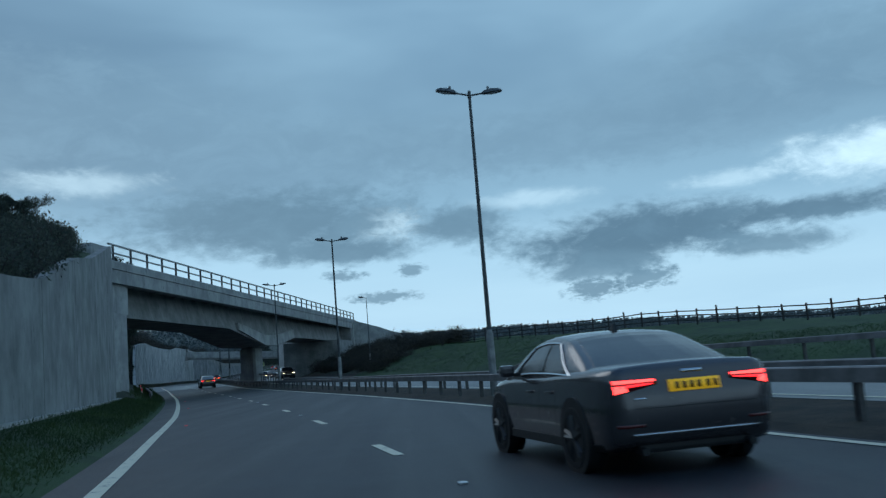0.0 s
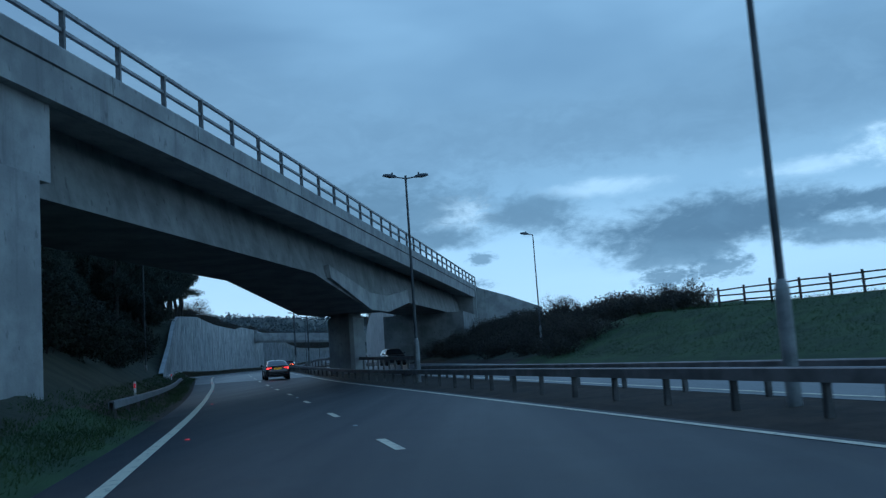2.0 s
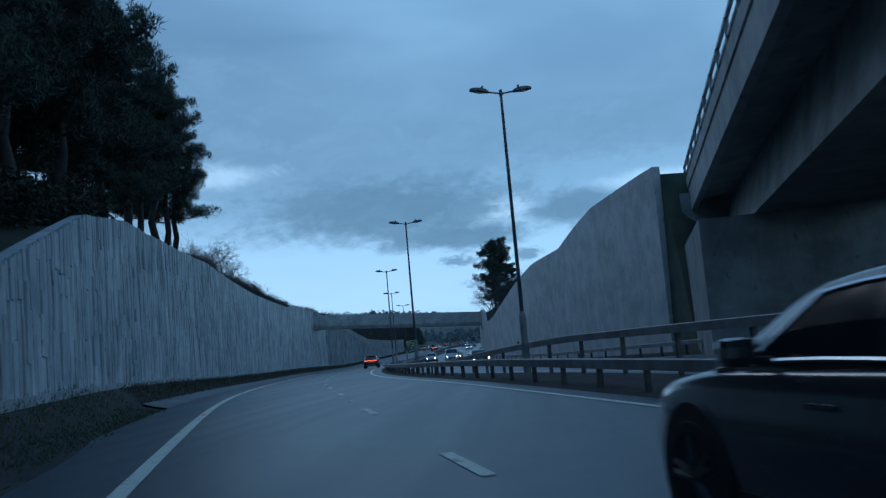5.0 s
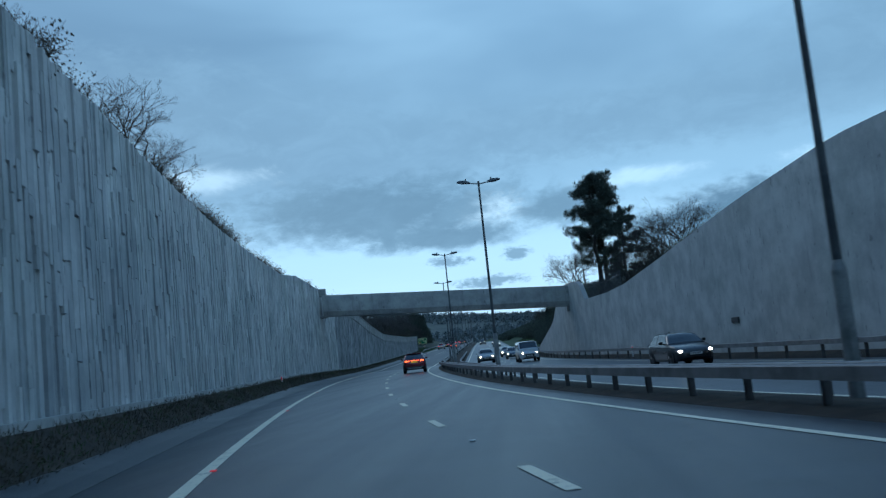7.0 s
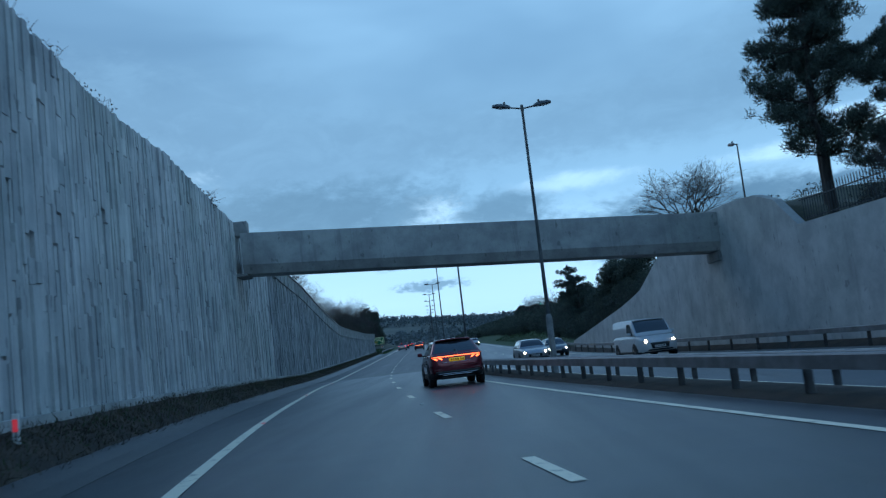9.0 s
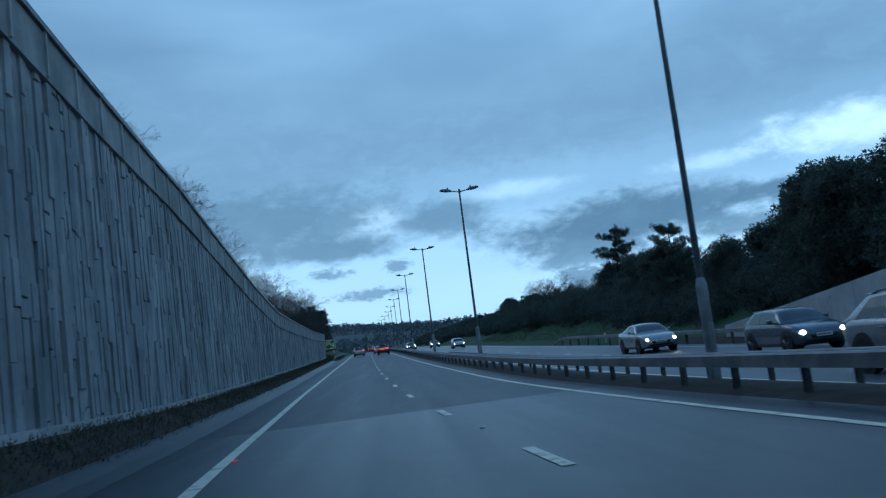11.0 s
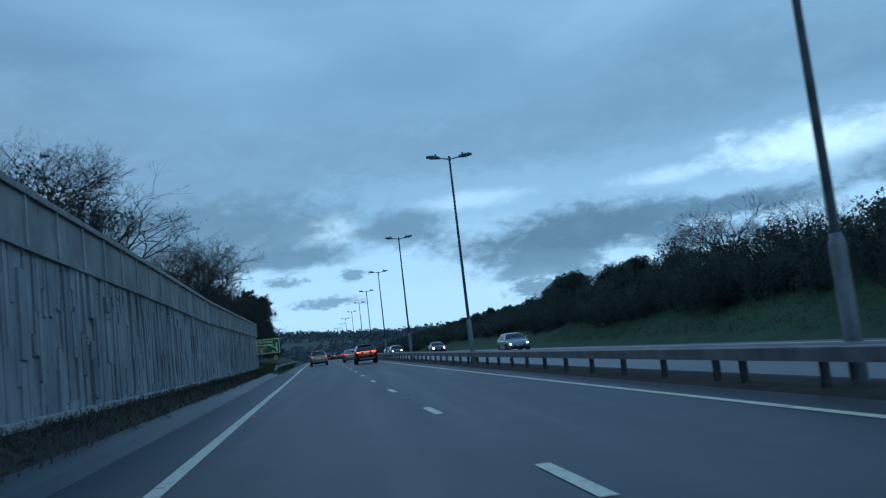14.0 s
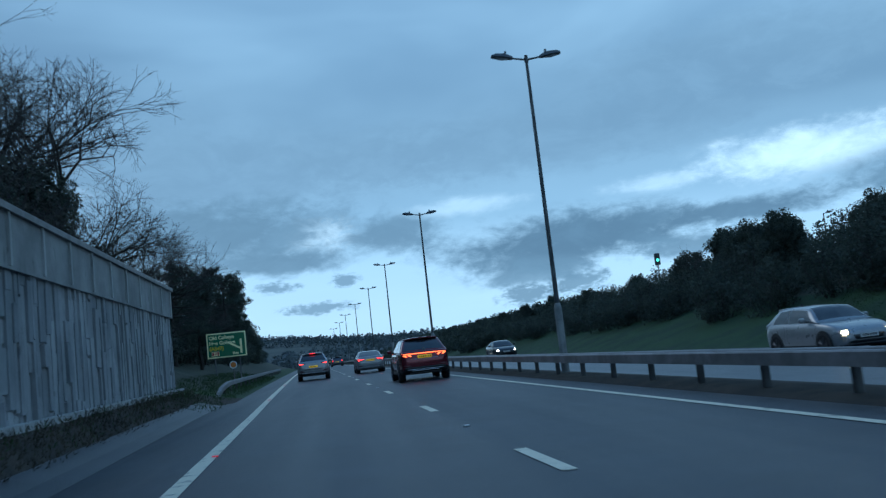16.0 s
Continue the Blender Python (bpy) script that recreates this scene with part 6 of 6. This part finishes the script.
            for (p, q) in ((panes[0][0], panes[1][1]), (panes[1][1], panes[1][2]), (panes[1][2], panes[0][3]), (panes[0][3], panes[0][0])):
                loop += [Vector(skin(p[0] + (q[0] - p[0]) * i / 6, p[1] + (q[1] - p[1]) * i / 6, side)) + Vector((side * 0.012, 0, 0.004)) for i in range(6)]
            bm = bmesh.new()
            for p, q in zip(loop, loop[1:] + loop[:1]):
                rod(bm, p, q, 0.012, 0.012, 4)
            part("window_trim", bm, CHROME, c, "bright window surround")
        # mirrors, handles, shut lines
        x = side * (w + 0.01)
        part("mirror_arm", boxed(min(x, x - side * 0.1), max(x, x - side * 0.1), k["fb"] - 0.58, k["fb"] - 0.52, belt + 0.02, belt + 0.06, bevel=0.01), TRIM, c)
        part("door_mirror", boxed(min(x, x + side * 0.17), max(x, x + side * 0.17), k["fb"] - 0.63, k["fb"] - 0.49, belt + 0.02, belt + 0.16, bevel=0.045), paint, c)
        for y in (k["ra"] + 0.62, mid + 0.25):
            part("door_handle", boxed(side * w * 0.985 - 0.02, side * w * 0.985 + 0.02, y, y + 0.2, belt - 0.17, belt - 0.14, bevel=0.01), paint, c)
        for y in (mid, k["fb"] - 0.12, k["ra"] + 0.52):
            def flank(u, v):
                z = low + 0.2 + (belt - low - 0.26) * v
                hit = skin_tree.ray_cast(Vector((side * 2, y + 0.008 * u, z)), Vector((-side, 0, 0)))[0]
                return (hit.x if hit else side * w * 0.97, y + 0.008 * u, z)
            part("door_gap", patch(flank, 1, 8, (side, 0, 0), 0.01, 0.001), TRIM, c)
        part("sill_trim", boxed(side * w * 0.965 - 0.02, side * w * 0.965 + 0.02, k["ra"] + 0.42, k["fa"] - 0.42, low + 0.02, low + 0.12, bevel=0.01), TRIM, c)
        # wheels
        for y in (k["ra"], k["fa"]):
            bm = rod(bmesh.new(), (side * (w - 0.12), y, k["r"] + 0.02), (side * (w + 0.004), y, k["r"] + 0.02), k["r"] + 0.065, k["r"] + 0.06, 28)
            part("wheel_arch", bm, TRIM, c)
            wheel = part("wheel", tube([[Vector((side * xx, y + rr * math.cos(t * math.pi / 12), k["r"] + rr * math.sin(t * math.pi / 12))) for t in range(24)]
                                        for xx, rr in ((w - 0.24, k["r"] - 0.05), (w - 0.23, k["r"]), (w - 0.03, k["r"]), (w + 0.012, k["r"] - 0.03), (w + 0.014, k["r"] - 0.09), (w - 0.02, k["r"] - 0.10))]), RUBBER, c, "black road tyre")
            bm = bmesh.new()
            for i in range(10):
                a = (i // 2) * math.pi / 2.5 + (i % 2) * 0.28
                rod(bm, (side * (w - 0.004), y, k["r"]), (side * (w + 0.002), y + (k["r"] - 0.1) * math.cos(a), k["r"] + (k["r"] - 0.1) * math.sin(a)), 0.034, 0.026, 5)
            rod(bm, (side * (w - 0.03), y, k["r"]), (side * (w + 0.012), y, k["r"]), 0.06, 0.05, 10)
            part("rim", bm, ALLOY, wheel, "grey multi-spoke alloy rim")
    # rear end
    lit, core = (TAIL, TAIL_CORE) if rear_lit else (TAIL_BODY, TAIL_BODY)
    part("rear_valance", boxed(-w * 0.64, w * 0.64, 0.10, 0.4, low + 0.0, low + 0.17, bevel=0.04), TRIM, c)
    tail("bumper_strip", square(-w * 0.72, w * 0.72, low + 0.17, low + 0.19), CHROME if style != "" else TRIM, "thin bright bumper strip", 0.012, 14, 1)
    tail("tailgate_gap", square(-w * 0.80, w * 0.80, low + 0.415, low + 0.422), TRIM, "", 0.003, 14, 1)
    for x in (-0.55, 0.55):
        if style != "suv_bar":
            part("exhaust", rod(bmesh.new(), (x, 0.0, low + 0.03), (x, 0.2, low + 0.03), 0.04, 0.04, 10), TRIM, c)
        tail("rear_reflector", square(x * 1.2 - 0.13, x * 1.2 + 0.13, low + 0.25, low + 0.28), TAIL_BODY)
    if style == "saloon_a":
        for s in (-1, 1):
            tail("tail_lamp", ((s * 0.37, 0.835), (s * 0.80, 0.75), (s * 0.80, 0.90), (s * 0.37, 0.895)), TAIL_BODY, "dark red lamp cluster", 0.004)
            tail("lamp_strip", ((s * 0.39, 0.864), (s * 0.79, 0.856), (s * 0.79, 0.890), (s * 0.39, 0.886)), core, "lit red lamp strip", 0.010)
            tail("lamp_wedge", ((s * 0.42, 0.838), (s * 0.78, 0.812), (s * 0.78, 0.838), (s * 0.42, 0.850)), lit, "lit red lamp wedge", 0.010)
            tail("lamp_corner", ((s * 0.67, 0.785), (s * 0.79, 0.765), (s * 0.79, 0.838), (s * 0.69, 0.835)), core, "lit red lamp corner", 0.009)
        tail("badge", square(-0.11, 0.11, 0.925, 0.955), CHROME, "", 0.008)
        tail("model_badge", square(-0.62, -0.50, 0.70, 0.72), CHROME)
        plate_z = 0.81
    elif style == "suv_bar":
        tail("lamp_bar", square(-w * 0.89, w * 0.89, 0.992, 1.018), AMBER_RED, "full-width lit red lamp bar", 0.012, 20, 1)
        for s in (-1, 1):
            for x0, x1 in ((0.82, 0.70), (0.64, 0.53)):
                tail("lamp_fang", ((s * (x0 - 0.13), 0.895), (s * (x1 - 0.06), 0.91), (s * x1, 0.972), (s * x0, 0.972)), AMBER_RED, "slanted lit red lamp", 0.010)
            tail("low_lamp", ((s * 0.48, low + 0.29), (s * 0.80, low + 0.29), (s * 0.78, low + 0.35), (s * 0.55, low + 0.33)), TAIL_BODY, "red low reflector", 0.012)
        tail("tailgate_strip", square(-0.52, 0.52, 0.80, 0.812), CHROME)
        part("badge", rod(bmesh.new(), (0, 0.13, 1.12), (0, 0.3, 1.16), 0.07, 0.07, 14), CHROME, c)
        tail("rear_cladding", square(-w * 0.80, w * 0.80, low + 0.10, low + 0.27), TRIM, "dark rear cladding", 0.010, 16, 3)
        tail("lower_strip", square(-w * 0.55, w * 0.55, low + 0.12, low + 0.145), CHROME, "", 0.016, 14, 1)
        plate_z = 0.885
    elif style == "suv_silver":
        for s in (-1, 1):
            tail("tail_lamp", ((s * 0.48, 0.97), (s * 0.83, 0.90), (s * 0.83, 1.03), (s * 0.48, 1.02)), TAIL_BODY, "red lamp cluster", 0.004)
            tail("lamp_core", ((s * 0.55, 0.975), (s * 0.82, 0.94), (s * 0.82, 1.005), (s * 0.55, 1.0)), core, "lit red lamp", 0.010)
            tail("low_lamp", square(s * 0.72 - 0.12, s * 0.72 + 0.12, low + 0.3, low + 0.34), TAIL_BODY)
        tail("tailgate_panel", square(-0.5, 0.5, 0.64, 0.67), TRIM)
        plate_z = 0.80
    else:
        for s in (-1, 1):
            tail("tail_lamp", ((s * w * 0.62, belt - 0.13), (s * w * 0.89, belt - 0.17), (s * w * 0.89, belt - 0.02), (s * w * 0.66, belt - 0.03)), lit, "red lamp cluster", 0.008)
        plate_z = 0.70
    if plate:
        p = tail("rear_plate", square(-0.26, 0.26, plate_z - 0.056, plate_z + 0.056), PLATE_Y, "yellow plate with plain dark bars", 0.020, 2, 1)
        for i in range(6):
            x = -0.2 + i * 0.075 + (0.02 if i > 3 else 0)
            tail("bar", square(x, x + 0.04, plate_z - 0.032, plate_z + 0.032), INK, "", 0.024, 1, 1, p)
    if kind in ("suv", "hatch"):
        part("roof_spoiler", patch(lambda u, v: ((u * 2 - 1) * wt * 0.93, k["rt"] - 0.20 + 0.42 * v + 0.06 * (u * 2 - 1) ** 2, roof - 0.01 + 0.012 * v - 0.035 * (u * 2 - 1) ** 2), 12, 3, (0, 0, 1), 0.045, 0.006), paint, c, smooth_faces=True)
        part("high_brake_lamp", boxed(-0.16, 0.16, k["rt"] - 0.225, k["rt"] - 0.195, roof - 0.045, roof - 0.02, bevel=0.003), lit if style == "suv_silver" else TAIL_BODY, c)
        y = k["rb"] + 0.16 * (k["rt"] - k["rb"])
        if style != "suv_bar":
            part("rear_wiper", rod(bmesh.new(), Vector(crown(y, 0.0)) + Vector((0, -0.03, 0.03)), Vector(crown(y + 0.04, -0.6)) + Vector((0, -0.03, 0.035)), 0.012, 0.008, 5), TRIM, c)
    if kind == "suv":
        for s in (-1, 1):
            pts = [Vector(crown(k["rt"] + 0.1 + (k["ft"] - k["rt"] - 0.2) * i / 8, s * 0.93)) + Vector((0, 0, 0.012 if i in (0, 8) else 0.045)) for i in range(9)]
            bm = bmesh.new()
            for p, q in zip(pts, pts[1:]):
                rod(bm, p, q, 0.018, 0.018, 6)
            part("roof_rail", bm, CHROME if style == "suv_silver" else TRIM, c)
    if kind != "van":
        part("aerial_fin", tube([[Vector((x * g, k["rt"] + 0.22 + y * g, roof + z)) for x, y in ((-0.03, -0.07), (0.03, -0.07), (0.008, 0.10), (-0.008, 0.10))] for z, g in ((-0.01, 1.0), (0.07, 0.45))]), TRIM, c)
    # front end
    tail("grille", ((-0.40, low + 0.22), (0.40, low + 0.22), (0.46, bon - 0.38), (-0.46, bon - 0.38)), TRIM, "", 0.012, 8, 2, None, True)
    tail("lower_grille", ((-0.62, low + 0.12), (0.62, low + 0.12), (0.56, low + 0.19), (-0.56, low + 0.19)), TRIM, "", 0.012, 8, 2, None, True)
    for s in (-1, 1):
        lamp = tail("head_lamp", ((s * 0.50, bon - 0.36), (s * 0.80, bon - 0.33), (s * 0.82, bon - 0.22), (s * 0.52, bon - 0.29)), HEAD_BODY, "clear lamp housing", 0.006, 8, 2, None, True)
        if head_lit:
            part("lit_lens", rod(bmesh.new(), (s * 0.66, L - 0.25, bon - 0.30), (s * 0.66, L - 0.02, bon - 0.30), 0.065, 0.065, 14), HEAD_WARM if warm else HEAD, lamp, "bright lit head lamp")
    if front_view:
        p = part("front_plate", boxed(-0.26, 0.26, L - 0.02, L + 0.03, low + 0.26, low + 0.37, bevel=0.004), PLATE_W, c, "white plate with plain dark bars")
        for i in range(6):
            x = -0.2 + i * 0.075
            part("bar", boxed(x, x + 0.042, L + 0.026, L + 0.035, low + 0.285, low + 0.35), INK, p)
    return c


def lane_car(name, kind, paint, s, n, label, ahead=True, **kw):
    """ahead: drives with the camera; otherwise it comes the other way. s is the end nearer to the camera."""
    if ahead:
        m = frame_at(s, n, 0.005)
    else:
        L = KINDS[kind]["L"]
        m = frame_at(s + L, n, opposite(s) + 0.008, 180)
        p, v = ref(s)
        tilt = math.degrees(math.atan2(v.z, v.xy.length))
        q = place(s + L, n, opposite(s + L) + 0.008)
        m = pose(q.x, q.y, q.z, -tilt, 0, math.degrees(math.atan2(-v.x, v.y)) + 180)
        kw.setdefault("head_lit", True)
        kw.setdefault("front_view", True)
        kw.setdefault("rear_lit", False)
    return car(name, kind, paint, m, label, **kw)


for s, n in ((8.1, 5.5), (113.8, 4.95)):
    lane_car("saloon_car", "saloon", GREY_PAINT, s, n, "dark grey saloon car with lit red tail lamps", style="saloon_a")
for s, n in ((234.2, 5.95), (394.7, 5.9)):
    lane_car("suv_car", "suv", RED_PAINT, s, n, "dark red sport utility car with a full-width red lamp bar", style="suv_bar")
lane_car("suv_car", "suv", SILVER_PAINT, 416.5, 1.9, "silver sport utility car with lit tail lamps, in the inner lane", style="suv_silver")
lane_car("hatchback_car", "hatch", BLACK_PAINT, 446, 2.0, "dark hatchback car with lit tail lamps, in the inner lane")
lane_car("saloon_car", "saloon", SILVER_PAINT, 420, 5.5, "grey saloon car far ahead with lit tail lamps", style="saloon_a")
lane_car("hatchback_car", "hatch", BLUE_PAINT, 505, 5.6, "blue-grey hatchback far ahead with lit tail lamps")
lane_car("hatchback_car", "hatch", RED_PAINT, 520, 2.0, "red hatchback far ahead with lit tail lamps")
lane_car("suv_car", "suv", BLACK_PAINT, 548, 5.6, "black sport utility car far ahead with lit tail lamps", style="suv_silver")
lane_car("hatchback_car", "hatch", SILVER_PAINT, 575, 2.0, "silver hatchback far ahead with lit tail lamps")
lane_car("hatchback_car", "hatch", BLACK_PAINT, 600, 5.6, "black hatchback far ahead with lit tail lamps")
# oncoming traffic
lane_car("suv_car", "suv", BLACK_PAINT, 130, 16.9, "oncoming black sport utility car with lit head lamps", ahead=False, warm=True)
lane_car("hatchback_car", "hatch", BLACK_PAINT, 197, 17.0, "oncoming dark hatchback with lit head lamps", ahead=False)
lane_car("panel_van", "van", WHITE_PAINT, 246, 16.6, "oncoming white panel van with lit head lamps", ahead=False, category="van", warm=True)
lane_car("suv_car", "suv", SILVER_PAINT, 262, 13.2, "oncoming silver sport utility car with lit head lamps", ahead=False, warm=True)
lane_car("hatchback_car", "hatch", BLUE_PAINT, 276, 16.9, "oncoming blue-grey hatchback with lit head lamps", ahead=False)
lane_car("saloon_car", "saloon", SILVER_PAINT, 291, 16.6, "oncoming silver saloon with lit head lamps", ahead=False, warm=True)
lane_car("hatchback_car", "hatch", SILVER_PAINT, 384, 16.7, "oncoming pale silver hatchback with lit head lamps", ahead=False, warm=True)
lane_car("suv_car", "suv", GREY_PAINT, 452, 13.2, "oncoming grey sport utility car with warm head lamps", ahead=False, warm=True)
lane_car("saloon_car", "saloon", BLACK_PAINT, 432, 16.8, "oncoming black saloon with lit head lamps", ahead=False)
lane_car("hatchback_car", "hatch", WHITE_PAINT, 465, 13.2, "oncoming white hatchback with lit head lamps", ahead=False)
